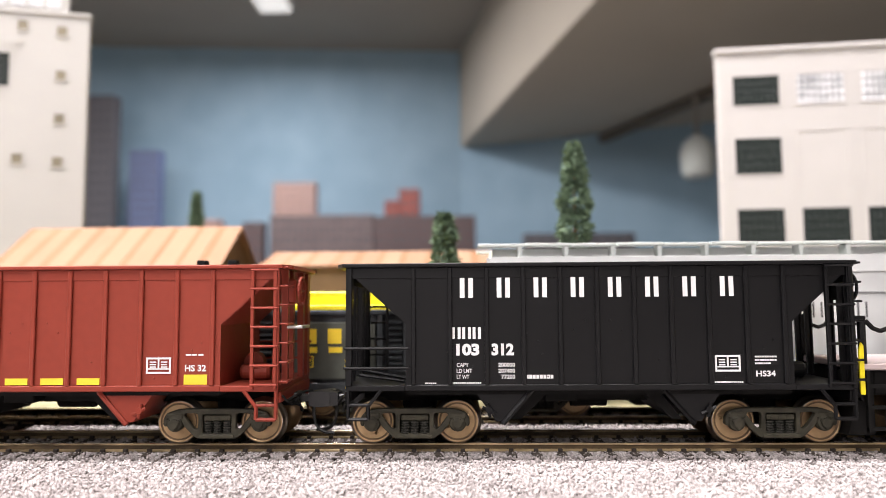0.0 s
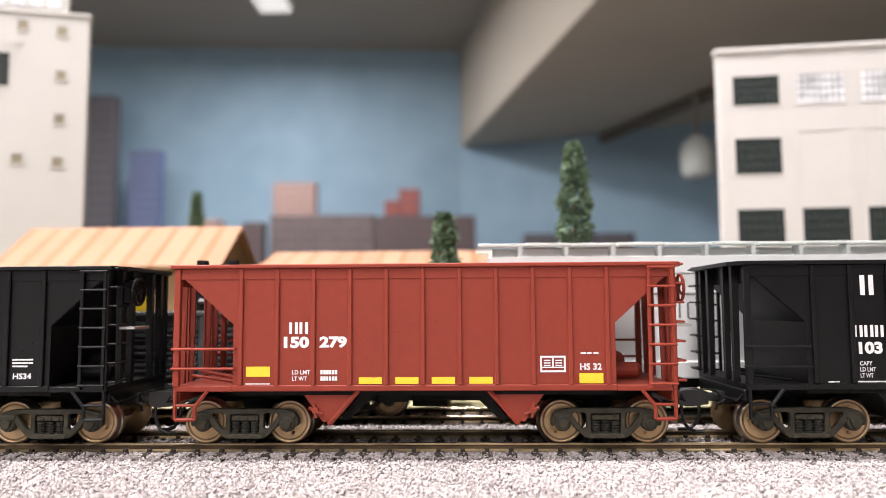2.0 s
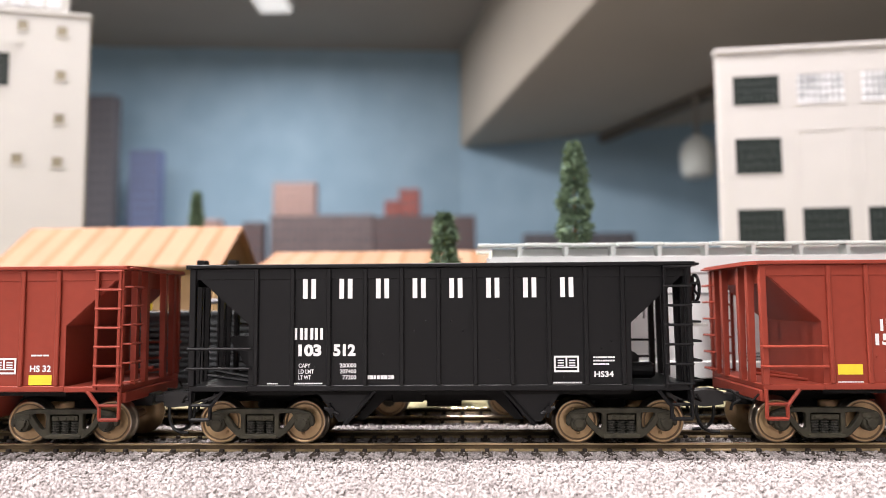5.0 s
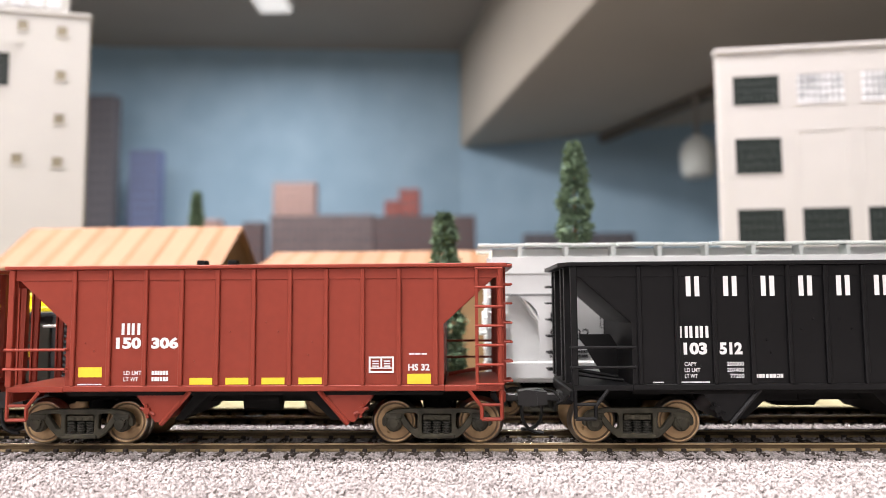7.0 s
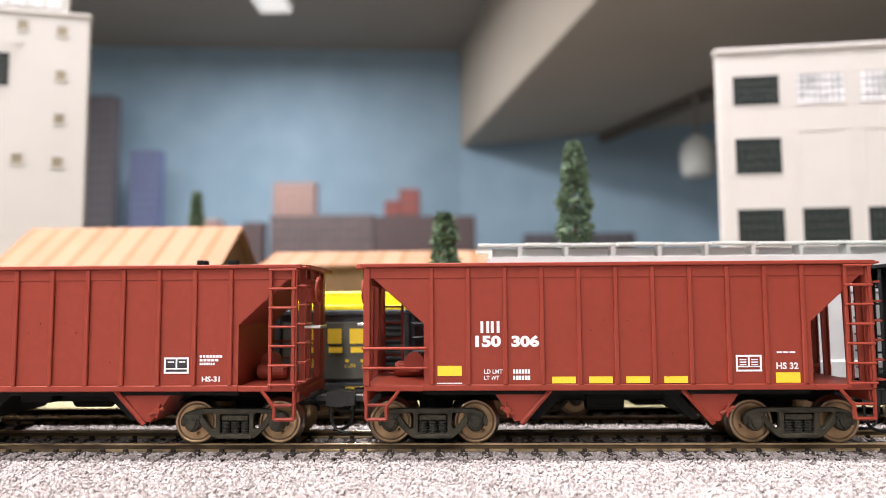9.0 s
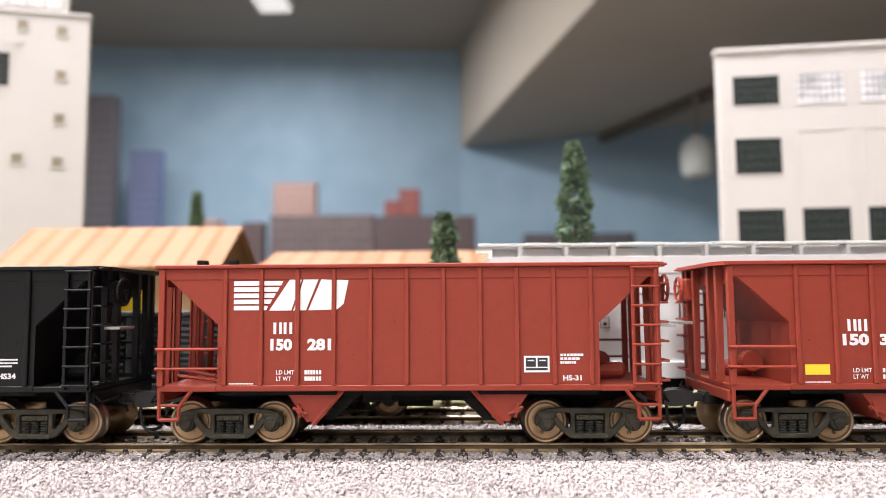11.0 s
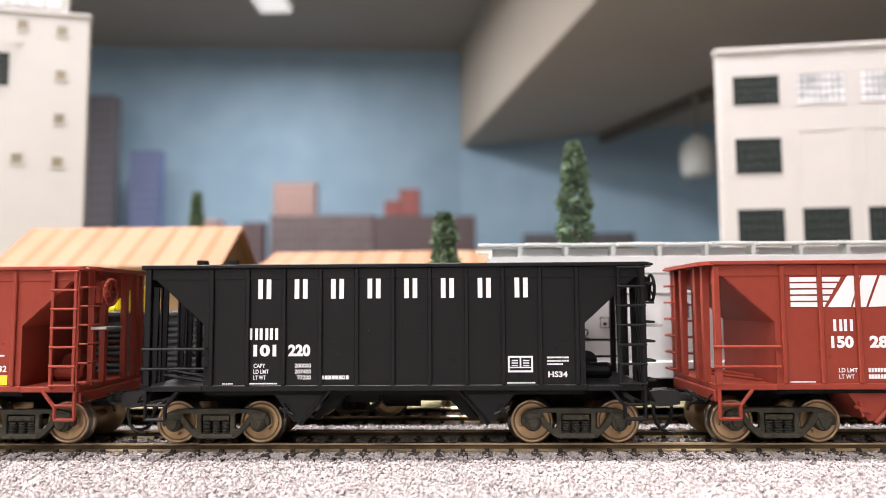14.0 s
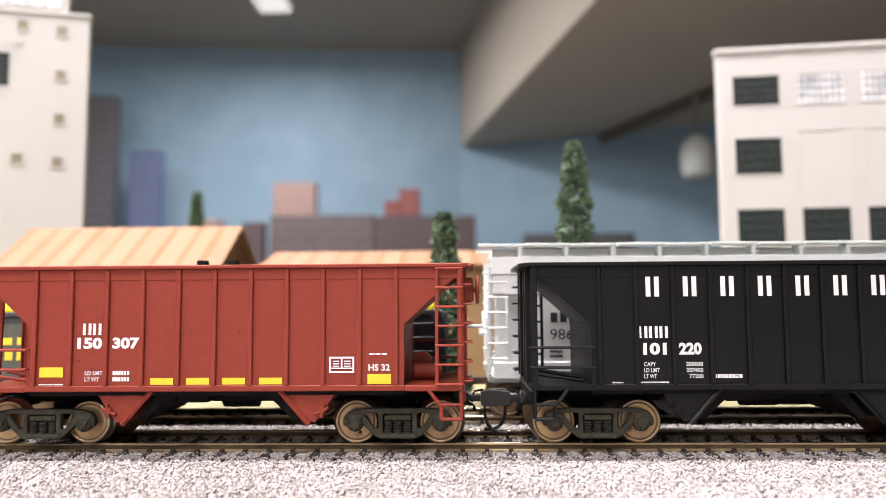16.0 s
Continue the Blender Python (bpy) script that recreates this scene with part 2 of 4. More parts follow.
def stones(name, areas, label, seed):
    """Loose ballast: many small broken stones, one mesh."""
    rng = np.random.default_rng(seed)
    g = (1 + 5 ** 0.5) / 2
    base = np.array([(-1, g, 0), (1, g, 0), (-1, -g, 0), (1, -g, 0), (0, -1, g), (0, 1, g), (0, -1, -g), (0, 1, -g), (g, 0, -1), (g, 0, 1), (-g, 0, -1), (-g, 0, 1)]) / 1.9
    tri = np.array([(0, 11, 5), (0, 5, 1), (0, 1, 7), (0, 7, 10), (0, 10, 11), (1, 5, 9), (5, 11, 4), (11, 10, 2), (10, 7, 6), (7, 1, 8), (3, 9, 4), (3, 4, 2), (3, 2, 6), (3, 6, 8), (3, 8, 9), (4, 9, 5), (2, 4, 11), (6, 2, 10), (8, 6, 7), (9, 8, 1)])
    V, F, k = [], [], 0
    for x0, x1, y0, y1, z0, zr, n, r0, r1 in areas:
        for _ in range(n):
            c = np.array([rng.uniform(x0, x1), rng.uniform(y0, y1), z0 + rng.uniform(-zr, zr)])
            q = rng.normal(size=4)
            q /= np.linalg.norm(q)
            w, x, y, z = q
            R = np.array([[1 - 2 * (y * y + z * z), 2 * (x * y - w * z), 2 * (x * z + w * y)], [2 * (x * y + w * z), 1 - 2 * (x * x + z * z), 2 * (y * z - w * x)], [2 * (x * z - w * y), 2 * (y * z + w * x), 1 - 2 * (x * x + y * y)]])
            r = rng.uniform(r0, r1)
            p = base * r * np.array([1.0, 0.8, 0.65]) + rng.normal(scale=0.17 * r, size=(12, 3))
            V.append((p @ R.T + c) * MM)
            F.append(tri + k)
            k += 12
    me = bpy.data.meshes.new(name)
    me.from_pydata(np.concatenate(V).tolist(), [], np.concatenate(F).tolist())
    me.materials.append(BALLAST)
    ob = new(name, me)
    return tagged(ob, label, "ballast", kind="stuff")


def conifer(x, y, h, width, label, seed, trunk_h=6):
    rng = random.Random(seed)
    t = thing("conifer_tree", label, "tree", pose(x * MM, y * MM, 0), group="model trees")
    bm = B()
    lathe(bm, [(0, 1.8), (h * 0.5, 1.1), (h * 0.97, 0.3)], (0, 0, 0), "Z", 8)
    part("trunk", bm, WOOD_DARK, t)
    bm = B()
    n = int(2100 * (h / 75))
    for i in range(n):
        u = rng.random() ** 1.25
        z = trunk_h + u * (h - trunk_h)
        lobe = 0.82 + 0.18 * math.sin(z * 0.55 + seed) + 0.1 * math.sin(z * 0.21 + 2 * seed)
        R = width * 0.5 * (1 - u) ** 0.6 * lobe + 1.7
        a = rng.uniform(0, 2 * math.pi)
        r = R * (0.45 + 0.6 * math.sqrt(rng.random()))
        c = Vector((r * math.cos(a), r * math.sin(a), z - 0.15 * r))
        s = rng.uniform(1.0, 2.4)
        # a tuft: three crossed slim leaves
        for _ in range(4):
            d = Vector((math.cos(a) + rng.gauss(0, .6), math.sin(a) + rng.gauss(0, .6), rng.gauss(-0.1, .6))).normalized()
            e = d.cross(Vector((rng.gauss(0, 1), rng.gauss(0, 1), rng.gauss(0, 1)))).normalized()
            p = c + Vector((rng.gauss(0, .5), rng.gauss(0, .5), rng.gauss(0, .5)))
            v = [bm.verts.new(p - e * s * .3), bm.verts.new(p + d * s), bm.verts.new(p + e * s * .3), bm.verts.new(p - d * s * .4)]
            bm.faces.new(v)
    part("crown", bm, NEEDLE, t, "clumpy dark green foam foliage")
    return t


NEEDLE = mat("foam_needles", (0.016, 0.042, 0.026), 0.9, grain=0.3, size=200, tint=(0.21, 0.30, 0.18), island=0.9)


def building_windows(b, cells, y, frame_mat, muntin=(5, 4)):
    """Recessed windows on the face y of a building: pane, muntins and sill, each a part."""
    for i, (x0, x1, z0, z1, glint) in enumerate(cells):
        bm = B()
        for a, c, d, e in ((x0 - .7, x0, z0, z1), (x1, x1 + .7, z0, z1), (x0 - .7, x1 + .7, z1, z1 + .7), (x0 - 1.2, x1 + 1.2, z0 - 1.0, z0)):
            box(bm, a, c, y - 0.4, y + 0.3, d, e)
        w = part("window", bm, frame_mat, b)
        bm = B()
        box(bm, x0, x1, y - 0.15, y - 0.05, z0, z1)
        part("pane", bm, BRIGHT_GLASS if glint else GLASS, w)
        bm = B()
        nx, nz = muntin
        h = .3 if glint else .12
        for k in range(1, nx):
            xx = x0 + (x1 - x0) * k / nx
            box(bm, xx - h, xx + h, y - 0.3, y - 0.16, z0, z1)
        for k in range(1, nz):
            zz = z0 + (z1 - z0) * k / nz
            box(bm, x0, x1, y - 0.29, y - 0.17, zz - h, zz + h)
        part("muntin", bm, MUNTIN_W if glint else MUNTIN, w)


MUNTIN = mat("dark_green_muntin", (0.05, 0.058, 0.056), 0.5)
MUNTIN_W = mat("grey_muntin", (0.07, 0.075, 0.08), 0.5)
# pale mottled glass: bright reflections on the panes are put into the colour
BRIGHT_GLASS = mat("bright_reflection_pane", (0.40, 0.42, 0.44), 0.15, grain=0.4, size=90, tint=(0.80, 0.80, 0.82))


def right_building():
    b = thing("factory_building", "cream plastic factory building with dark multi-pane windows", "building", pose(0.1535, 0.225, 0, 0, 0, -6))
    bm = B()
    box(bm, 0, 150, 0, 5, 0, 186, 0.4)
    part("wall", bm, STUCCO_B, b)
    bm = B()
    box(bm, -1.2, 151, -1.4, 5.5, 186.05, 189.5, 0.8)
    part("cornice", bm, STUCCO_B, b, "projecting cream cornice")
    # shallow pilasters and sill courses round the bays
    for x in (3.5, 39.5, 74.5):
        bm = B()
        box(bm, x - 2.2, x + 2.2, -0.25, 0, 0, 186)
        part("pilaster", bm, STUCCO_B, b)
    cells = []
    for j, x in enumerate((9.0, 45.0, 80.5, 116.5)):
        for z0, z1 in ((154.5, 172.0), (113.2, 134.5), (71.5, 92.5), (30, 51)):
            if z0 == 113.2 and j > 0:
                continue
            cells.append((x, x + 26, z0, z1, z0 > 150 and j in (1, 2)))
    building_windows(b, cells, 0, STUCCO_B, (8, 4))
    for x in (45.0, 80.5, 116.5):
        bm = B()
        for a, c, d, e in ((x - 1, x, 108, 138), (x + 26, x + 27, 108, 138), (x - 1, x + 27, 138, 139)):
            box(bm, a, c, -0.35, 0, d, e)
        part("panel", bm, STUCCO_B, b)


def left_building():
    b = thing("grain_elevator", "tall cream plastic elevator tower with small square windows", "building", pose(-0.2360, 0.240, 0, 0, 0, 14))
    bm = B()
    box(bm, -130, 0, 0, 5, 0, 222, 0.4)
    part("wall", bm, STUCCO, b)
    bm = B()
    box(bm, -131, 1, -1, 5.5, 222.05, 224.2, 0.5)
    part("coping", bm, STUCCO, b)
    bm = B()
    box(bm, -128, -13, 1.0, 5.0, 224.25, 262, 0.3)
    part("rooftop_house", bm, STUCCO, b)
    for i in range(10):
        bm = B()
        box(bm, -120 + i * 10.5, -112 + i * 10.5, 0.4, 0.95, 227, 244)
        part("rooftop_window", bm, BRIGHT_GLASS, b)
    for x, z in ((-15.9, 212), (-38.5, 214.5), (-15.8, 183.4), (-15.8, 155.6), (-16, 128.2), (-38.8, 129.6)):
        bm = B()
        for a, c, d, e in ((-3.6, -2.9, -3.6, 3.6), (2.9, 3.6, -3.6, 3.6), (-3.6, 3.6, 3.0, 3.7), (-3.9, 3.9, -3.9, -3.0)):
            box(bm, x + a, x + c, -0.5, 0.2, z + d, z + e)
        w = part("window", bm, STUCCO, b)
        bm = B()
        box(bm, x - 2.9, x + 2.9, -0.12, -0.02, z - 3.0, z + 3.0)
        part("pane", bm, TAN_GLASS, w)
    building_windows(b, [(-70, -45.2, 175, 196, False)], 0, STUCCO, (6, 5))
    bm = B()
    rod(bm, (-80, -8, 197), (-38, -0.5, 204), 0.4)
    part("stay_rod", bm, STUCCO, b)


TAN_GLASS = mat("tan_window", (0.17, 0.145, 0.095), 0.4, grain=0.3, size=300)


def shed(x0, x1, yr, zr, ye, ze, label, over=2.0):
    """A gabled shed, ridge along x at (yr, zr), front eave at (ye, ze)."""
    t = thing("wooden_shed", label, "shed")
    yb = 2 * yr - ye
    bm = B()
    a = x1 - 4
    pts = [(ye + 3, 0), (yb - 3, 0), (yb - 3, ze), (yr, zr - 2.4), (ye + 3, ze)]
    va = [bm.verts.new((x0 + 4, y, z)) for y, z in pts]
    vb = [bm.verts.new((a, y, z)) for y, z in pts]
    bm.faces.new(va[::-1]), bm.faces.new(vb)
    for i in range(5):
        bm.faces.new((va[i], vb[i], vb[(i + 1) % 5], va[(i + 1) % 5]))
    bmesh.ops.recalc_face_normals(bm, faces=bm.faces)
    part("wall", bm, WOOD_DARK, t, "brown board wall")
    edges, x = [], x0
    while x < x1 - 2:
        w = (3.6, 8.2)[len(edges) % 2] * random.uniform(0.8, 1.25)
        edges.append((x, min(x + w, x1)))
        x += w
    for side, y_e in ((1, ye), (-1, yb)):
        for i, (xa, xb) in enumerate(edges):
            xb -= 0.08
            h = 0.1 * (i % 2)
            bm = B()
            v = [bm.verts.new(p) for p in ((xa, y_e, ze + h), (xb, y_e, ze + h), (xb, yr, zr + h), (xa, yr, zr + h), (xa, y_e, ze - 1.3), (xb, y_e, ze - 1.3), (xb, yr, zr - 1.3), (xa, yr, zr - 1.3))]
            for q in ((0, 1, 2, 3), (7, 6, 5, 4), (0, 4, 5, 1), (1, 5, 6, 2), (2, 6, 7, 3), (3, 7, 4, 0)):
                bm.faces.new([v[k] for k in q])
            bmesh.ops.recalc_face_normals(bm, faces=bm.faces)
            part("roof_sheet", bm, ROOF if i % 2 else ROOF_EDGE, t)
    return t


ROOF = mat("pale_balsa_roof", (0.235, 0.124, 0.064), 0.75, grain=0.06, size=60, tint=(0.29, 0.168, 0.10), bump=0.15, bump_size=300, each=0.6)
ROOF_EDGE = mat("orange_balsa_roof", (0.20, 0.084, 0.030), 0.75, grain=0.06, size=60, tint=(0.25, 0.12, 0.055), bump=0.15, bump_size=300, each=0.6)


def city_block(x0, x1, y, z1, z0, material, label, cols, rows):
    """A low-relief city house in front of the sky wall."""
    t = thing("city_house", label, "building", pose(0, y * MM, 0), group="city houses before the sky wall")
    bm = B()
    box(bm, x0, x1, 0, 60, -2, z1, 1)
    part("wall", bm, material, t)
    wx, wz = (x1 - x0) / cols, (z1 - z0) / rows
    bm = B()
    box(bm, wx * .25, wx * .75, -1.5, 0.5, wz * .25, wz * .8)
    first = part("window", bm, CITY_GLASS, t)
    first.matrix_basis = pose(x0 * MM, 0, z0 * MM)
    for i in range(cols):
        for j in range(rows):
            if i + j:
                again("window", first, t, pose((x0 + wx * i) * MM, 0, (z0 + wz * j) * MM))
    return t


CITY_GLASS = mat("city_window", (0.055, 0.06, 0.07), 0.4)
BRICK_RED = mat("city_red", (0.34, 0.09, 0.07), 0.8, grain=0.15, size=20)
BRICK_BROWN = mat("city_brown", (0.12, 0.075, 0.075), 0.8, grain=0.2, size=15)
BRICK_GREY = mat("city_grey_brown", (0.17, 0.125, 0.125), 0.8, grain=0.25, size=15)
BRICK_PINK = mat("city_pink", (0.46, 0.30, 0.26), 0.8, grain=0.12, size=20)
CITY_PURPLE = mat("city_slate", (0.125, 0.12, 0.135), 0.8, grain=0.1, size=10)
CITY_BLUE = mat("city_blue", (0.14, 0.18, 0.33), 0.8, grain=0.1, size=10)


def lamp_fixture(x, y, sx, sy, label):
    t = thing("ceiling_light", label, "ceiling light", pose(x, y, CEIL), group="ceiling lights")
    bm = B()
    box(bm, -sx * 500 - 12, sx * 500 + 12, -sy * 500 - 12, sy * 500 + 12, -28, -0.5, 3)
    part("housing", bm, STUCCO, t)
    bm = B()
    box(bm, -sx * 500, sx * 500, -sy * 500, sy * 500, -52, -28.5, 6)
    part("diffuser", bm, DIFFUSER, t, "glowing white diffuser")


PIPE = mat("dark_pipe_paint", (0.11, 0.095, 0.075), 0.7, grain=0.2, size=30)


def pendant():
    t = thing("track_light", "white spot lamp hung from a ceiling pipe under the soffit", "lamp", pose(0.783, 2.1, 0))
    bm = B()
    rod(bm, (-200, 600, 722), (70, -120, 722), 20, 12)
    part("pipe", bm, PIPE, t, "dark brown pipe under the soffit")
    bm = B()
    lathe(bm, [(0, 40), (14, 52), (80, 56), (120, 44), (142, 14)], (0, 0, 450), "Z", 20)
    part("shade", bm, WALKWAY, t, smooth=True)
    bm = B()
    rod(bm, (0, 0, 591), (0, 0, 742), 7)
    part("stem", bm, CEILING, t)
    return t


ground()
room()
track(0, "weathered model railway track on pinkish ballast")
track(42, "dark second model railway track behind the first")
stones("ballast_stones", [(-118, 118, -50, -14.8, 0.42, 0.42, 30000, 0.28, 0.54), (-130, 130, 14.2, 28.5, 1.3, 0.5, 12500, 0.32, 0.58), (-170, 170, 56, 62, 0.2, 0.4, 1200, 0.35, 0.7)], "pinkish grey crushed model ballast stones", 3)
stones("bed_stones", [(-125, 125, -15.6, -9.6, 1.1, 0.35, 7500, 0.28, 0.5), (-125, 125, -9.5, 14.6, 1.15, 0.4, 8000, 0.35, 0.6), (-130, 130, 27, 57, 0.7, 0.4, 6000, 0.35, 0.6)], "ballast stones packed between the ties", 5)
right_building()
left_building()
shed(-224, -113, 170, 79.0, 138, 57.0, "tan wooden shed with striped pale orange roof")
shed(-101, 60, 190, 67.0, 158, 58.0, "long low tan wooden shed behind the tracks")
conifer(-6.3, 80, 73, 15, "slim dark green model conifer before the shed", 3)
conifer(45.6, 92, 102.5, 20, "tall dark green model conifer behind the grey car", 8)
conifer(-207, 350, 127, 12, "small dark model conifer behind the shed", 5, 60)
city_block(-1540, -1410, 2560, 903, 300, CITY_PURPLE, "slate purple tower before the sky wall", 5, 14)
city_block(-1338, -1216, 2550, 670, 300, CITY_BLUE, "muted blue tower before the sky wall", 6, 10)
city_block(-722, -560, 2450, 512, 280, BRICK_PINK, "pale pink brick tower block", 6, 9)
city_block(-720, -330, 2400, 378, 150, BRICK_GREY, "long grey-brown brick block with many windows", 16, 6)
city_block(-328, 55, 2405, 372, 150, BRICK_BROWN, "dark brown brick city block", 14, 6)
city_block(-294, -238, 2465, 440, 150, BRICK_RED, "plain red brick house before the wall", 5, 8)
city_block(-237, -160, 2470, 486, 150, BRICK_RED, "taller red brick house before the wall", 3, 9)
city_block(-1050, -930, 2450, 372, 150, BRICK_PINK, "low pink brick house", 4, 5)
city_block(-840, -760, 2450, 360, 150, BRICK_BROWN, "low brown brick house", 4, 5)
# slate block added in place of blurred black car roofs behind the hopper
city_block(215, 592, 2180, 279, 150, CITY_PURPLE, "low slate grey block standing for blurred dark car roofs", 10, 3)
for lx, ly, lw, along in FIXTURES:
    lamp_fixture(lx, ly, *((0.12, 1.1) if along == "y" else (1.1, 0.12)), "white fluorescent ceiling fixture, switched on")
pendant()

# ---- hopper cars ----
WHEEL_R = 5.4
AXLE_Z = RAILHEAD + WHEEL_R
PITCH = 137.5
RIBS = [-44.3 + 8.86 * i for i in range(11)]


def plate_with_holes(outline, holes, thick, bevel):
    """A cast plate in the xz plane with rounded edges and open windows, as a mesh in metres."""
    cu = bpy.data.curves.new("casting", "CURVE")
    cu.dimensions, cu.fill_mode = "2D", "BOTH"
    cu.extrude, cu.bevel_depth, cu.bevel_resolution = thick / 2 - bevel, bevel, 1
    cu.offset = -bevel
    for loop in (outline, *holes):
        sp = cu.splines.new("POLY")
        sp.points.add(len(loop) - 1)
        for pt, (x, z) in zip(sp.points, loop):
            pt.co = (x, z, 0, 1)
        sp.use_cyclic_u = True
    ob = bpy.data.objects.new("casting", cu)
    scene.collection.objects.link(ob)
    bpy.context.view_layer.update()
    me = bpy.data.meshes.new_from_object(ob.evaluated_get(bpy.context.evaluated_depsgraph_get()))
    bpy.data.objects.remove(ob)
    me.transform(Matrix.Rotation(math.pi / 2, 4, "X"))
    me.transform(Matrix.Scale(MM, 4))
    return me


def rounded(pts, r=0.45):
    """Cut each corner of a polygon with two short facets."""
    out, n = [], len(pts)
    for i in range(n):
        p, a, b = Vector(pts[i]), Vector(pts[i - 1]), Vector(pts[(i + 1) % n])
        u, v = (a - p).normalized(), (b - p).normalized()
        k = min(r, (a - p).length * .45, (b - p).length * .45)
        out += [tuple(p + u * k), tuple(p + (u + v) * k * .3), tuple(p + v * k)]
    return out


def side_frame_mesh():
    """One cast side frame round the axle height 0: arched top chord, two windows, spring opening."""
    half = [(0.0, 3.55), (7.6, 3.55), (10.2, 3.3), (12.4, 2.6), (13.4, 1.2), (13.4, -0.5), (12.6, -0.9), (12.3, 0.3), (11.2, 1.3), (9.8, 1.3), (8.6, 0.3), (8.2, -0.7), (5.6, -3.2), (4.6, -3.75)]
    outline = rounded(half[1:] + [(-x, z) for x, z in half[:0:-1]], 0.5)
    win = [(4.7, 2.45), (7.9, 2.45), (8.2, 1.9), (5.7, -1.4), (4.7, -1.4)]
    holes = [rounded(win, 0.6), rounded([(-x, z) for x, z in win], 0.6), rounded([(-3.6, 2.2), (3.6, 2.2), (3.6, -2.5), (-3.6, -2.5)], 0.4)]
    me = plate_with_holes(outline, holes, 1.7, 0.22)
    me.materials.append(TRUCK)
    return me


CASTING = []


def build_truck(parent, x):
    t = new("truck")
    t.parent = parent
    t.matrix_basis = pose(x * MM, 0, 0)
    bm = B()
    box(bm, -3.2, 3.2, -10.8, 10.8, AXLE_Z + 0.4, AXLE_Z + 2.6, 0.3)
    lathe(bm, [(0, 4), (2.0, 4)], (0, 0, AXLE_Z + 2.6), "Z", 16)
    part("bolster", bm, UNDER, t)
    for s in (-1, 1):
        if not CASTING:
            CASTING.append(side_frame_mesh())
        sf = new("side_frame", CASTING[0])
        sf.parent = t
        sf.matrix_basis = pose(0, s * 11.85 * MM, AXLE_Z * MM)
        tagged(sf, "olive-black cast side frame")
        for x0 in (-2.7, 0.0, 2.7):
            bm = B()
            prof = [(0, 0.8)]
            for k in range(5):
                prof += [(k * .62 + .08, 0.8), (k * .62 + .2, 1.12), (k * .62 + .42, 1.12), (k * .62 + .54, 0.8)]
            lathe(bm, prof, (x0 * 0.88, s * 11.6, AXLE_Z - 2.6), "Z", 10)
            part("spring", bm, SPRING, t)
        # black backing added to keep bright background out of the spring gaps
        bm = B()
        box(bm, -4.2, 4.2, min(s * 10.4, s * 10.9), max(s * 10.4, s * 10.9), AXLE_Z - 3.0, AXLE_Z + 2.0)
        part("friction_plate", bm, UNDER, t)
        bm = B()
        box(bm, -3.3, 3.3, min(s * 11.2, s * 12.5), max(s * 11.2, s * 12.5), AXLE_Z + 0.6, AXLE_Z + 1.9, 0.15)
        for q in (-1, 0, 1):
            box(bm, q * 2.0 - .6, q * 2.0 + .6, min(s * 12.5, s * 12.8), max(s * 12.5, s * 12.8), AXLE_Z + 0.85, AXLE_Z + 1.6, 0.1)
        box(bm, -4.4, 4.4, min(s * 11.2, s * 13.0), max(s * 11.2, s * 13.0), AXLE_Z - 3.7, AXLE_Z - 2.75, 0.2)
        part("bolster_end", bm, TRUCK, t)
        for q in (-1, 1):
            bm = B()
            lathe(bm, [(0, 2.1), (s * 1.2, 2.1), (s * 1.8, 1.8), (s * 2.0, 1.3), (s * 2.05, 1.2), (s * 2.5, 1.2), (s * 2.6, 0.9)], (q * 10.5, s * 11.2, AXLE_Z), "Y", 16)
            box(bm, q * 10.5 - 2.2, q * 10.5 + 2.2, min(s * 11.2, s * 13.0), max(s * 11.2, s * 13.0), AXLE_Z + 0.9, AXLE_Z + 2.6, 0.4)
            for a in range(3):
                an = a * 2.094 + 0.5
                rod(bm, (q * 10.5 + 1.3 * math.cos(an), s * 13.1, AXLE_Z + 1.3 * math.sin(an)), (q * 10.5 + 1.3 * math.cos(an), s * 13.7, AXLE_Z + 1.3 * math.sin(an)), 0.32, 6)
            part("bearing", bm, TRUCK, t)
    for q in (-1, 1):
        bm = B()
        for s in (-1, 1):
            prof = [(s * 7.3, 2.0), (s * 7.3, 5.95), (s * 7.75, 6.05), (s * 8.1, 5.6), (s * 8.3, WHEEL_R), (s * 9.9, WHEEL_R - 0.1), (s * 10.05, 5.05), (s * 10.05, 4.62), (s * 9.75, 4.52), (s * 9.7, 4.36), (s * 9.8, 4.2), (s * 9.25, 2.9), (s * 9.5, 1.9), (s * 9.9, 1.5), (s * 9.9, 0.6)]
            lathe(bm, prof, (0, 0, 0), "Y", 36, [0, 0, 1, 1, 1, 1, 0, 2, 2, 2, 0, 0, 0, 0])
            # cast spokes pads on the plate let the turning show
            for a in range(2):
                an = a * math.pi
                lathe(bm, [(s * 9.2, 0.5), (s * 9.45, 0.5)], (3.0 * math.cos(an), 0, 3.0 * math.sin(an)), "Y", 8, [0])
        rod(bm, (0, -12.2, 0), (0, 12.2, 0), 1.0, 10)
        w = part("wheelset", bm, [WHEEL, TREAD, WHEEL_RIM], t, "brown metal wheelset with bright treads")
        w.matrix_basis = pose(q * 10.5 * MM, 0, AXLE_Z * MM)
        for p in w.data.polygons:
            p.use_smooth = True
    return t


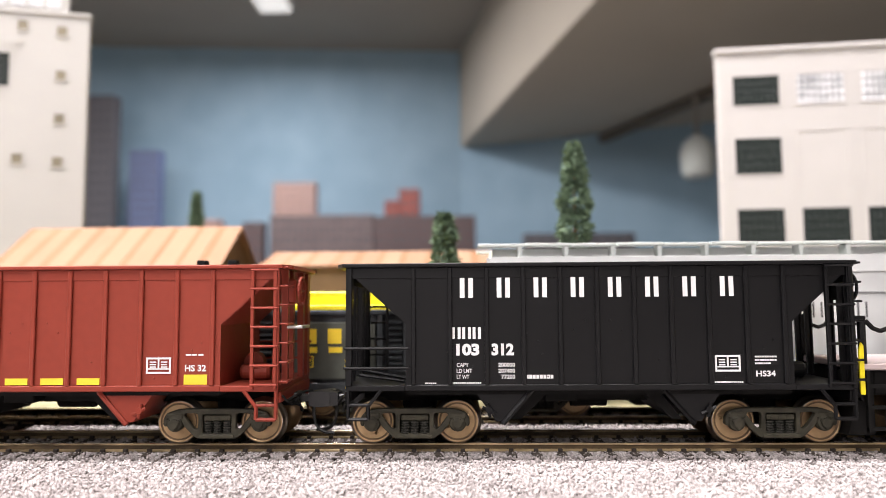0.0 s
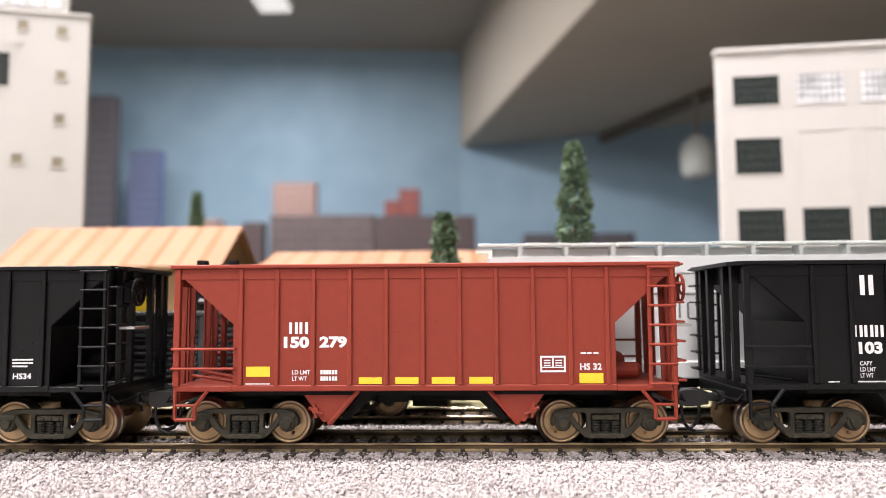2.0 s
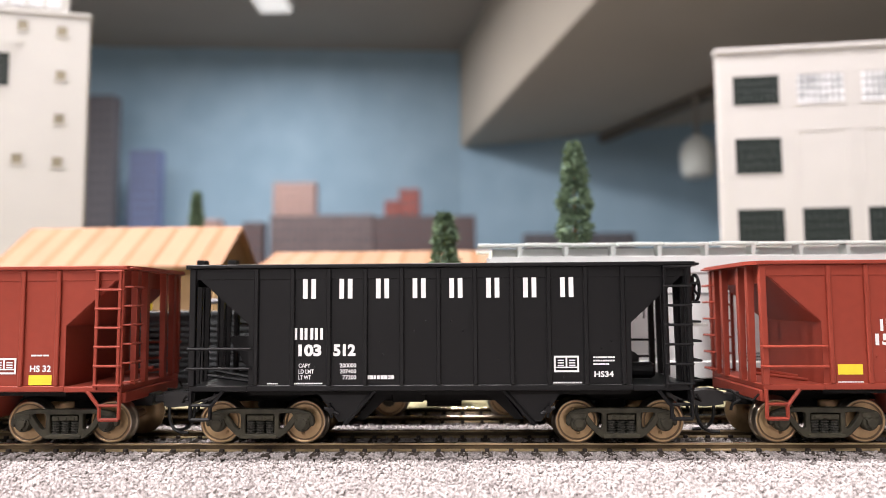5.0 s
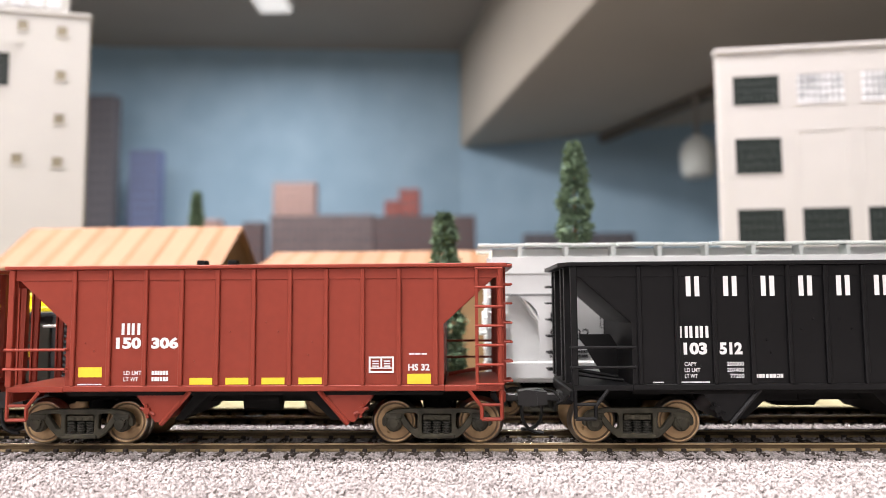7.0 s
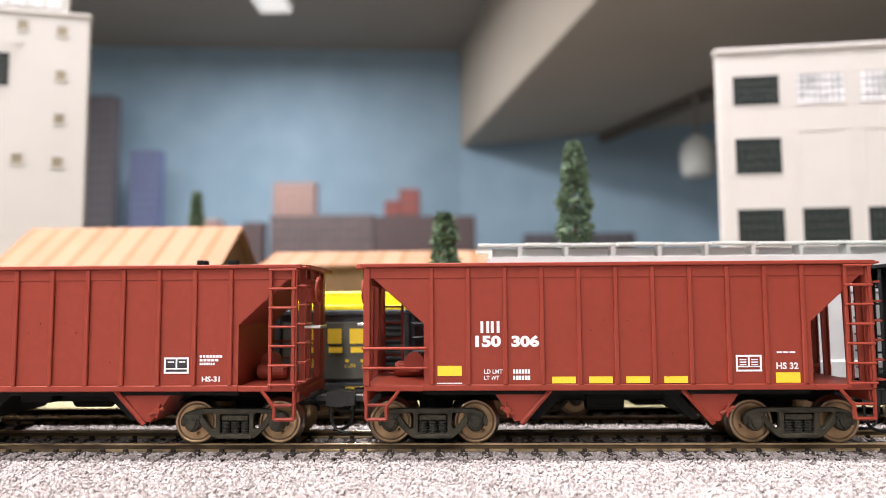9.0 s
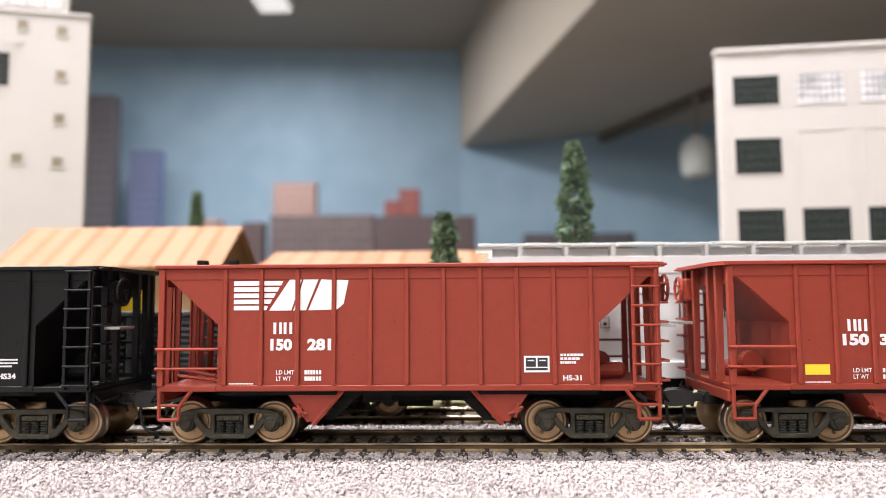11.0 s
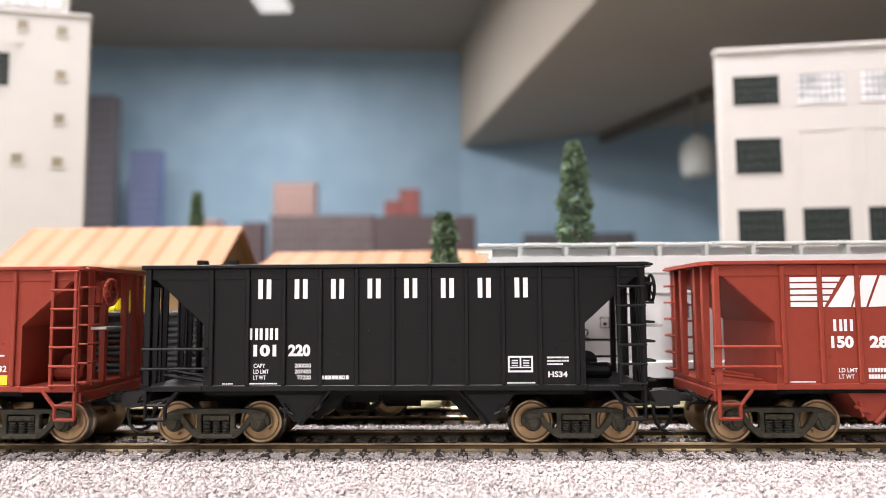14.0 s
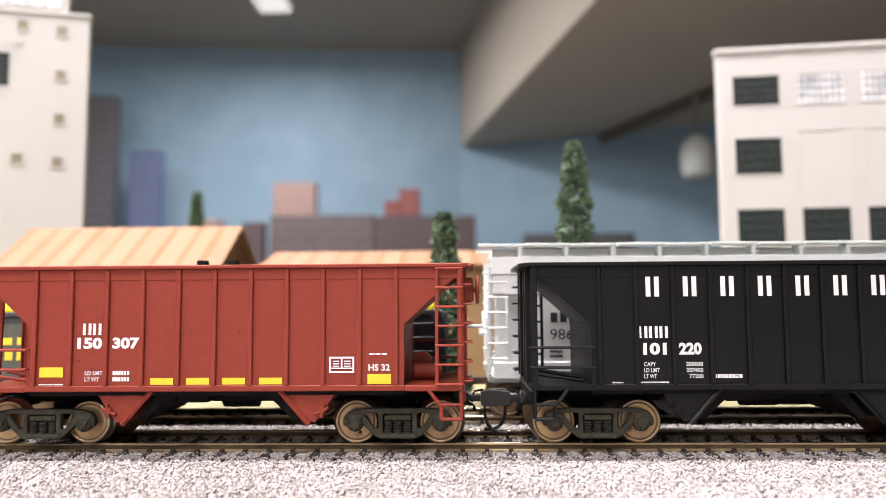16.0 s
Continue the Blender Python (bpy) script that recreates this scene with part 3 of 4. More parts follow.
def coupler(parent, s, dark=True):
    """Knuckle coupler with its trip pin at the end s of a car."""
    bm = B()
    z = 13.6
    box(bm, min(s * 54, s * 62), max(s * 54, s * 62), -3, 3, z - 1.6, z + 1.6, 0.2)
    box(bm, min(s * 61.5, s * 66), max(s * 61.5, s * 66), -1.2, 1.2, z - 1.0, z + 1.0, 0.3)
    prism(bm, [(s * 65, z - 1.7), (s * 65, z + 1.7), (s * 67.2, z + 2.1), (s * 70.2, z + 1.9), (s * 70.6, z), (s * 70.2, z - 1.9), (s * 67.2, z - 2.1)], s * -2.9 - .2, s * -0.2)
    prism(bm, [(s * 65, z - 1.6), (s * 65, z + 1.6), (s * 67.6, z + 1.9), (s * 67.6, z - 1.9)], s * -0.3, s * 2.9)
    c = part("coupler", bm, DRAFT_GEAR, parent, "glossy black knuckle coupler")
    bm = B()
    pts = [(s * 66.0, -1.5 * s, z - 1.5), (s * 66.0, -1.5 * s, z - 4.2), (s * 66.5, -1.6 * s, z - 6.4), (s * 67.6, -1.8 * s, z - 7.9), (s * 69.3, -2.0 * s, z - 8.6), (s * 71.5, -2.4 * s, z - 8.7)]
    path(bm, pts, 0.45, 8)
    part("air_hose", bm, DRAFT_GEAR, c)
    bm = B()
    path(bm, [(s * 61.4, -16.0, 16.2), (s * 62.6, -15.4, 14.6), (s * 62.6, -6.0, 14.6), (s * 63.4, -3.4, 15.6), (s * 65.6, -1.6, 15.8)], 0.28, 6)
    part("uncoupling_lever", bm, UNDER, c)
    bm = B()
    path(bm, [(s * 60.8, -3.2, z - .5), (s * 63.0, -3.4, z - 1.6), (s * 63.4, -3.4, z - 3.0)], 0.4, 8)
    part("air_hose", bm, UNDER, c)
    return c


def hopper_car(name_label, paint, group="hopper cars of the train"):
    car = thing("hopper_car", name_label, "hopper car", group=group)
    half = [(-59.6, 47.0), (-59.6, 45.6), (-46.2, 33.4), (-46.2, 17.4), (46.2, 17.4), (46.2, 33.4), (59.6, 45.6), (59.6, 47.0)]
    for s in (-1, 1):
        bm = B()
        prism(bm, half, s * 16.0, s * 16.5)
        body = part("side_sheet", bm, paint, car)
        for x in RIBS:
            bm = B()
            box(bm, x - 0.55, x + 0.55, min(s * 16.5, s * 17.3), max(s * 16.5, s * 17.3), 18.7, 46.9, 0.18)
            part("rib", bm, paint, body)
        bm = B()
        box(bm, -59.4, 59.4, min(s * 16.4, s * 16.75), max(s * 16.4, s * 16.75), 44.3, 46.9, 0.08)
        part("top_band", bm, paint, body)
        bm = B()
        box(bm, -46.4, 46.4, min(s * 15.2, s * 17.1), max(s * 15.2, s * 17.1), 17.3, 18.75, 0.2)
        part("side_sill", bm, paint, body)
        bm = B()
        box(bm, -61.0, 61.0, min(s * 15.6, s * 17.9), max(s * 15.6, s * 17.9), 47.0, 47.9, 0.15)
        part("top_rim", bm, paint, body)
        bm = B()
        pts = [(-36, 26.5), (-33.6, 25.0), (-30, 23.0), (-17.0, 31.0), (-14.2, 29.0), (-13.4, 26.0), (-3, 33.9), (-5.9, 31.6), (-9.4, 29.0), (3.1, 33.9), (5.9, 31.6), (9.3, 29.0), (14.5, 24.5), (18.3, 21.4), (41.5, 29.0), (39.2, 27.2), (36, 26.5), (30, 20.5), (-12, 20.6), (26.5, 22.4), (0.6, 41.0), (-27, 38.0)]
        for x, z in pts:
            lathe(bm, [(s * 16.45, 0.27), (s * 16.7, 0.2), (s * 16.76, 0.08)], (x, 0, z), "Y", 6)
        tagged(part("rivets", bm, paint, body), kind="stuff")
    # end slope sheets and bulkheads
    for s in (-1, 1):
        bm = B()
        a, b = (s * 59.4, 45.9), (s * 45.4, 33.2)
        prism(bm, [a, b, (b[0], b[1] - 0.7), (a[0] + 0, a[1] - 0.8)], -16.0, 16.0)
        part("slope_sheet", bm, paint, car)
        bm = B()
        box(bm, s * 45.8 - 0.3, s * 45.8 + 0.3, -15.9, 15.9, 17.4, 33.2)
        part("bulkhead", bm, paint, car)
        bm = B()
        for z in (46.95, 47.85):
            [bm.verts.new((s * x, y, z)) for x, y in ((59.8, -17.8), (61.4, -17.8), (63.2, -13.5), (63.2, 13.5), (61.4, 17.8), (59.8, 17.8))]
        vs = list(bm.verts)
        bm.faces.new(vs[:6]), bm.faces.new(vs[6:])
        for i in range(6):
            bm.faces.new((vs[i], vs[(i + 1) % 6], vs[6 + (i + 1) % 6], vs[6 + i]))
        bmesh.ops.recalc_face_normals(bm, faces=bm.faces)
        part("end_rim", bm, paint, car)
        bm = B()
        box(bm, min(s * 59.0, s * 59.6), max(s * 59.0, s * 59.6), -16.0, 16.0, 42.6, 47.0)
        part("end_sheet", bm, paint, car)
        bm = B()
        box(bm, min(s * 46.3, s * 60.6), max(s * 46.3, s * 60.6), -17.0, 17.0, 17.2, 18.6, 0.2)
        box(bm, min(s * 59.4, s * 61.0), max(s * 59.4, s * 61.0), -16.0, 16.0, 14.4, 17.2, 0.3)
        part("end_platform", bm, paint, car)
        for y in (-16.6, -11.2, -5.6, 5.6, 11.2, 16.6):
            bm = B()
            if abs(y) > 16:
                box(bm, s * 59.9 - 0.75, s * 59.9 + 0.75, y - .75, y + .75, 18.5, 46.9, 0.15)
            else:
                # a channel whose web tapers out towards the rim
                prism(bm, [(s * 60.0, 18.5), (s * 61.3, 18.5), (s * 61.5, 46.9), (s * 59.6, 46.9)], y - .35, y + .35)
                box(bm, s * 61.3 - .2, s * 61.3 + .2, y - .8, y + .8, 18.5, 46.9)
            part("end_post", bm, paint, car)
        coupler(car, s)
        bm = B()
        for y in (-1, 1):
            x0, x1 = s * 54.6, s * 60.0
            yy = y * 16.9
            path(bm, [(x1, yy, 17.4), (x1, yy, 10.6), (x0 + s * .6, yy, 10.6), (x0 + s * .6, yy, 13.6), (x0 - s * 2.4, yy, 17.4)], 0.48, 6)
            rod(bm, (x1, yy, 14.0), (x0 + s * .6, yy, 14.0), 0.4, 6)
            part("stirrup_step", bm, paint, car)
            bm = B()
        bm.free()
    # ladders at one corner of each side, grab irons at the other
    for s, e in ((-1, 1), (1, -1)):
        bm = B()
        for x in (54.2, 59.8):
            box(bm, e * x - 0.4, e * x + 0.4, min(s * 16.9, s * 17.8), max(s * 16.9, s * 17.8), 17.8, 47.0, 0.12)
        lad = part("ladder", bm, paint, car)
        for k in range(7):
            bm = B()
            z = 18.9 + k * 4.62
            rod(bm, (e * 53.8, s * 17.7, z), (e * 60.4, s * 17.7, z), 0.32, 8)
            rod(bm, (e * 60.4, s * 17.7, z), (e * 60.4, s * 16.2, z), 0.32, 6)
            part("rung", bm, paint, lad)
        bm = B()
        for k in range(7):
            z = 19.6 + k * 4.62
            path(bm, [(e * 60.4, s * 16.8, z), (e * 62.6, s * 16.8, z), (e * 62.6, s * 11.2, z), (e * 61.2, s * 11.2, z)], 0.3, 6)
        part("end_ladder", bm, paint, car)
        bm = B()
        for z in (27.5, 22.8):
            path(bm, [(-e * 60.8, s * 16.9, z), (-e * 60.8, s * 17.7, z), (-e * 45.6, s * 17.7, z), (-e * 45.6, s * 16.9, z)], 0.34, 8)
        part("grab_iron", bm, paint, car)
    # brake gear on the right-hand end
    bm = B()
    for i in range(20):
        a0, a1 = i * math.pi / 10, (i + 1) * math.pi / 10
        rod(bm, (64.2, -9 + 3.3 * math.cos(a0), 41.6 + 3.3 * math.sin(a0)), (64.2, -9 + 3.3 * math.cos(a1), 41.6 + 3.3 * math.sin(a1)), 0.42, 6)
    for i in range(5):
        a0 = i * math.pi * 0.4
        rod(bm, (63.8, -9, 41.6), (64.2, -9 + 3.2 * math.cos(a0), 41.6 + 3.2 * math.sin(a0)), 0.3, 5)
    lathe(bm, [(60.6, 0.9), (64.2, 0.7)], (0, -9, 41.6), "X", 10)
    part("brake_wheel", bm, paint, car)
    bm = B()
    box(bm, 60.4, 63.2, -11.4, -6.6, 38.4, 44.6, 0.5)
    part("brake_housing", bm, paint, car)
    bm = B()
    box(bm, 61.6, 65.6, -13.5, -5.5, 32.2, 32.9, 0.1)
    part("brake_step", bm, STEEL, car, "bare silver brake platform")
    bm = B()
    lathe(bm, [(0, 1.6), (0.8, 2.1), (7.0, 2.1), (7.8, 1.6)], (47.2, -3, 20.8), "X", 16)
    lathe(bm, [(-1.5, 2.6), (1.5, 2.6)], (49.5, 1.5, 23.0), "Y", 18)
    part("brake_cylinder", bm, paint, car)
    bm = B()
    rod(bm, (-58.5, -5, 21.2), (-47, -5, 19.2), 0.5), rod(bm, (-59, -9, 20.4), (-47, -10, 18.9), 0.4)
    part("brake_rod", bm, paint, car)
    # hopper bays with their doors
    for c, e in ((-23.0, 1), (23.0, -1)):
        bm = B()
        outer, inner = c - e * 7.0, c + e * 7.0
        prism(bm, [(outer, 17.5), (inner, 17.5), (c + e * 0.6, 10.0), (c - e * 1.4, 9.7)], -15.0, 15.0)
        bay = part("hopper_bay", bm, paint, car)
        for s in (-1, 1):
            bm = B()
            rod(bm, (inner + e * 0.2, s * 15.1, 17.2), (c + e * 0.1, s * 15.1, 9.2), 0.65, 6)
            part("door_frame", bm, paint, bay)
            bm = B()
            lathe(bm, [(s * 14.9, 0.9), (s * 16.0, 0.8)], (c - e * 3.2, 0, 12.6), "Y", 8)
            rod(bm, (c - e * 4.8, s * 15.5, 13.2), (c - e * 1.4, s * 15.5, 11.6), 0.45, 6)
            rod(bm, (c - e * 3.6, s * 15.5, 14.2), (c - e * 3.0, s * 15.5, 10.8), 0.4, 6)
            part("door_lock", bm, paint, bay)
        bm = B()
        prism(bm, [(inner + e * 5.4, 17.3), (inner + e * 1.2, 17.3), (c + e * 2.4, 9.9), (c + e * 4.6, 9.9)], -12.5, 12.5)
        part("inner_chute", bm, UNDER, bay)
    bm = B()
    box(bm, -58, 58, -3.5, 3.5, 13.2, 17.4, 0.2)
    box(bm, -46, 46, -15.2, 15.2, 16.2, 17.35)
    part("centre_sill", bm, UNDER, car)
    bm = B()
    lathe(bm, [(-4.6, 3.0), (4.6, 3.0)], (0.8, 3.5, 13.8), "X", 20)
    box(bm, -12, -4, -9, -4, 13.6, 16.4, .3)
    part("air_tank", bm, UNDER, car)
    for x in (-44.3, 44.3):
        build_truck(car, x)
    return car


PRINT_Y = -16.62


def dashes(x0, x1, z0, z1, n, rng):
    """Unreadable small print as short bars."""
    out, w = [], (x1 - x0) / n
    for i in range(n):
        out.append((x0 + w * i, x0 + w * (i + rng.uniform(0.72, 0.9)), z0, z1))
    return out


def road_number(car, a, b, xa, xb, za, zb, mid):
    words("car_number", a, xa, mid[0], za, zb, PRINT_Y, WHITE_INK, car, 0.05)
    words("car_number", b, mid[1], xb, za, zb, PRINT_Y, WHITE_INK, car, 0.05)


def capacity_box(car, x0, x1, z0, z1, ink, rng, dark=False):
    t = 0.45
    rects = [(x0, x1, z0, z0 + t), (x0, x1, z1 - t, z1), (x0, x0 + t, z0 + t, z1 - t), (x1 - t, x1, z0 + t, z1 - t)]
    xm = (x0 + x1) / 2
    rects += [(xm - .2, xm + .2, z0 + 1.2, z1 - t), (x0 + t, x1 - t, z0 + 1.0, z0 + 1.3)]
    for k in range(3 if not dark else 1):
        z = z1 - 0.95 - k * 0.6
        rects += [(x0 + .9, xm - .6, z - .3, z), (xm + .6, x1 - .9, z - .3, z)]
    if dark:
        bars("stencil_ground", [(x0 + .2, x1 - .2, z0 + .2, z1 - .2)], PRINT_Y + 0.03, DIRTY_INK, car)
    bars("consolidated_stencil", rects, PRINT_Y - 0.05, ink, car)


def plain_mark(car, rects):
    for x0, x1, z0, z1 in rects:
        bar_pair("reporting_mark", x0, x1, z0, z1, 0.7, car)


def bar_pair(name, x0, x1, z0, z1, stroke, parent, material=None, y=None):
    """Two plain upright bars that stand in for one sign of a brand's lettering."""
    return bars(name, [(x0, x0 + stroke, z0, z1), (x1 - stroke, x1, z0, z1)], PRINT_Y if y is None else y, material or WHITE_INK, parent)


def letter_shapes(car, x0, step, w, z0, z1):
    """The owner's name as eight plain white shapes."""
    for i in range(8):
        bar_pair("name_shape", x0 + step * i, x0 + step * i + w, z0, z1, 1.15, car)


def letter_black(car, a, b, seed):
    rng = random.Random(seed)
    letter_shapes(car, -33.0, 8.92, 3.2, 39.5, 44.5)
    plain_mark(car, [(-35.0, -32.9, 29.6, 32.4), (-32.5, -30.4, 29.6, 32.4), (-30.0, -28.0, 29.6, 32.4)])
    road_number(car, a, b, -34.0, -20.1, 25.6, 28.5, (-28.4, -25.5))
    for k, (p, q) in enumerate((("CAPY", "200000"), ("LD LMT", "207400"), ("LT WT", "77200"))):
        z = 22.9 - k * 1.42
        words("load_data", p, -33.9, -33.9 + (2.9, 3.7, 3.0)[k], z, z + 1.0, PRINT_Y, WHITE_INK, car, 0.02)
        words("load_data", q, -19.9 - (4.0, 4.0, 3.3)[k], -19.9, z, z + 1.0, PRINT_Y, WHITE_INK, car, 0.02)
    bars("small_print", dashes(-17.4, -10.6, 20.1, 21.0, 8, rng), PRINT_Y, WHITE_INK, car)
    bars("small_print", dashes(-35.0, -28.0, 18.95, 19.3, 16, rng), PRINT_Y, WHITE_INK, car)
    bars("small_print", dashes(-41.5, -38.8, 18.95, 19.25, 6, rng), PRINT_Y, WHITE_INK, car)
    capacity_box(car, 27.6, 33.6, 21.6, 25.5, WHITE_INK, rng)
    words("class_mark", "HS34", 37.2, 41.8, 20.4, 21.8, PRINT_Y, WHITE_INK, car, 0.03)
    for k in range(3):
        bars("small_print", dashes(37.0, 42.2 - (k == 2) * 1.4, 24.9 - k * 0.8, 25.3 - k * 0.8, 9, rng), PRINT_Y, WHITE_INK, car)
    bars("small_print", dashes(27.4, 34.2, 18.95, 19.3, 14, rng), PRINT_Y, WHITE_INK, car)


def letter_red(car, a, b, seed, striped=True):
    rng = random.Random(seed)
    plain_mark(car, [(-32.5, -30.4, 31.0, 33.8), (-30.0, -27.9, 31.0, 33.8)])
    if striped:
        road_number(car, a, b, -33.8, -18.4, 27.6, 30.4, (-27.6, -25.1))
    else:
        road_number(car, a, b, -33.2, -18.4, 27.0, 29.9, (-27.9, -24.2))
    for k, p in enumerate(("LD LMT", "LT WT")):
        z = 21.3 - k * 1.5
        words("load_data", p, -31.7, -31.7 + (4.4, 3.6)[k], z, z + 1.0, PRINT_Y, WHITE_INK, car, 0.02)
        bars("load_data", dashes(-24.8, -20.6, z, z + 1.0, 6, rng), PRINT_Y, WHITE_INK, car)
    capacity_box(car, 28.1, 34.2, 21.6, 25.5, WHITE_INK, rng, dark=not striped)
    if striped:
        bars("stripe", [(-42.9, -37.1, 20.8, 23.2)], PRINT_Y, YELLOW_INK, car, "yellow conspicuity stripe")
        for x in (-15.5, -6.7, 2.1, 11.1):
            bars("stripe", [(x, x + 5.6, 18.95, 20.55)], PRINT_Y, YELLOW_INK, car, "yellow conspicuity stripe")
        bars("stripe", [(37.4, 43.1, 18.95, 21.35)], PRINT_Y, YELLOW_INK, car, "yellow conspicuity stripe")
        words("class_mark", "HS 32", 37.6, 42.8, 22.1, 23.7, PRINT_Y, WHITE_INK, car, 0.03)
        bars("small_print", dashes(37.8, 42.4, 25.9, 26.3, 3, rng), PRINT_Y, WHITE_INK, car)
    else:
        words("class_mark", "HS-31", 37.4, 41.8, 19.6, 20.9, PRINT_Y, WHITE_INK, car, 0.03)
        for k in range(3):
            bars("small_print", dashes(36.8, 42.4 - k * .9, 25.4 - k * 0.9, 26.0 - k * 0.9, 7 - 2 * (k == 1), rng), PRINT_Y, WHITE_INK, car)
        # the owner's emblem as plain white bars and slanted fields
        y = PRINT_Y
        pieces = [[(-42.3, z), (-42.3, z - 1.1), (-30.2 - k * .9 - .5, z - 1.1), (-30.2 - k * .9, z)] for k, z in enumerate((43.9, 42.4, 40.9, 39.4, 37.9))]
        pieces += [[(-28.6, 44.2), (-25.6, 44.2), (-28.2, 36.7), (-33.6, 36.7)], [(-25.2, 44.2), (-21.6, 44.2), (-24.6, 36.7), (-27.7, 36.7)], [(-20.9, 44.2), (-14.2, 44.0), (-15.4, 38.2), (-17.0, 36.9), (-24.0, 36.7)]]
        for pts in pieces:
            part("emblem_bar", prism(B(), pts, y - .06, y), WHITE_INK, car)
    bars("small_print", dashes(-43.2, -37.2, 18.95, 19.25, 16, rng) if not striped else dashes(-43.0, -37.0, 18.9, 19.2, 16, rng), PRINT_Y, WHITE_INK, car)


BASE = {"red": hopper_car("oxide red open hopper car with white lettering on brown wheels", RED),
        "black": hopper_car("black open hopper car with white lettering on brown wheels", BLACK)}
TRAIN = []
for i, (kind, a, b, label) in enumerate((
        ("black", "103", "312", "black ribbed hopper car numbered 103 312, rolling on the near track"),
        ("red", "150", "279", "oxide red ribbed hopper car numbered 150 279 with yellow stripes"),
        ("black", "103", "512", "black ribbed hopper car numbered 103 512, rolling on the near track"),
        ("red", "150", "306", "oxide red ribbed hopper car numbered 150 306 with yellow stripes"),
        ("plain", "150", "281", "oxide red ribbed hopper car 150 281 with white striped emblem"),
        ("black", "101", "220", "black ribbed hopper car numbered 101 220, rolling on the near track"),
        ("red", "150", "307", "oxide red ribbed hopper car numbered 150 307 with yellow stripes"))):
    source = BASE["black" if kind == "black" else "red"]
    turned = b == "306"
    car = copy_thing(source, pose((103.9 - PITCH * i) * MM, 0, 0))
    tagged(car, label)
    plain = set(car.children)
    if kind == "black":
        letter_black(car, a, b, i)
    else:
        letter_red(car, a, b, i, kind == "red")
    if turned:
        # this car runs with its brake end behind; the print faces the same side
        for o in set(car.children) - plain:
            o.matrix_basis = pose(0, 0, 0, 0, 0, 180)
    if b == "512":
        bm = prism(B(), [(-56, 29.9), (-48, 29.9), (-46.2, 27.0), (-46.2, 18.6), (-49.8, 18.6), (-54.8, 27.2), (-56, 28.6)], -0.5, 0.5)
        part("web_plate", bm, BLACK, car)
    TRAIN.append((car, 103.9 - PITCH * i, 180 if turned else 0))
for ob in BASE.values():
    for o in (*ob.children_recursive, ob):
        bpy.data.objects.remove(o)


# ---- the road engine ahead of the hoppers ----
def engine():
    t = thing("locomotive", "black diesel locomotive with yellow handrails and pale deck, coupled ahead", "locomotive")
    bm = B()
    box(bm, -70, 70, -15.5, 15.5, 21.6, 23.2, 0.3)
    part("deck", bm, DECK, t, "pinkish grey walkway deck")
    bm = B()
    box(bm, -66, 66, -13, 13, 15.5, 21.6, 0.5)
    box(bm, -20, 20, -13, 13, 6.5, 15.5, 2.0)
    part("frame", bm, UNDER, t)
    bm = B()
    box(bm, -48, 50, -9.5, 9.5, 23.2, 50, 1.5)
    part("hood", bm, BLACK, t)
    for s in (-1, 1):
        for x in (-69.0, -61.0):
            bm = B()
            rod(bm, (x, s * 14.5, 23.2), (x, s * 14.5, 34.0 if x < -65 else 46), 0.8 if x > -65 else 0.95, 8)
            part("stanchion", bm, YELLOW if x > -65 else BLACK, t)
        bm = B()
        box(bm, -71.2, -68.2, s * 14.5 - .9, s * 14.5 + .9, 33.6, 34.6, 0.2)
        part("rail_cap", bm, BLACK, t)
        bm = B()
        path(bm, [(-68, s * 14.6, 33.4), (-66.4, s * 14.6, 31.6), (-64.6, s * 14.6, 30.9), (-62.8, s * 14.6, 31.5), (-61.2, s * 14.6, 33.2)], 0.55, 6)
        part("chain", bm, UNDER, t)
        bm = B()
        prism(bm, [(-70.6, 16.0), (-69.5, 16.0), (-69.5, 27.5), (-70.0, 28.3), (-70.6, 26.5)], s * 15.7 - .25, s * 15.7 + .25)
        part("step_edge", bm, YELLOW, t, "yellow step edge")
        bm = B()
        for k in range(3):
            box(bm, -69, -60, s * 15.2 - .6, s * 15.2 + .6, 7.5 + k * 5, 8.3 + k * 5)
        box(bm, -69, -68.2, s * 15.2 - .5, s * 15.2 + .5, 7, 21.6), box(bm, -60.8, -60, s * 15.2 - .5, s * 15.2 + .5, 7, 21.6)
        part("step", bm, UNDER, t)
    bm = B()
    prism(bm, [(-70, 21), (-66, 21), (-66, 6.0), (-72.5, 6.0), (-71, 12)], -13, 13)
    part("pilot", bm, UNDER, t)
    bm = B()
    z = 13.6
    box(bm, -76, -66, -1.2, 1.2, z - 1, z + 1, 0.3), box(bm, -79.5, -75, -2.9, 0.3, z - 1.9, z + 1.9, 0.5)
    part("coupler", bm, UNDER, t)
    for x in (-44, 44):
        build_truck(t, x)
    return t


DECK = mat("pale_deck_paint", (0.42, 0.34, 0.33), 0.6, grain=0.1, size=300)
lead = engine()
LEAD_X = 166.4 + 70.0
lead.matrix_basis = pose(LEAD_X * MM, 0, 0)
TRAIN.append((lead, LEAD_X, 0))


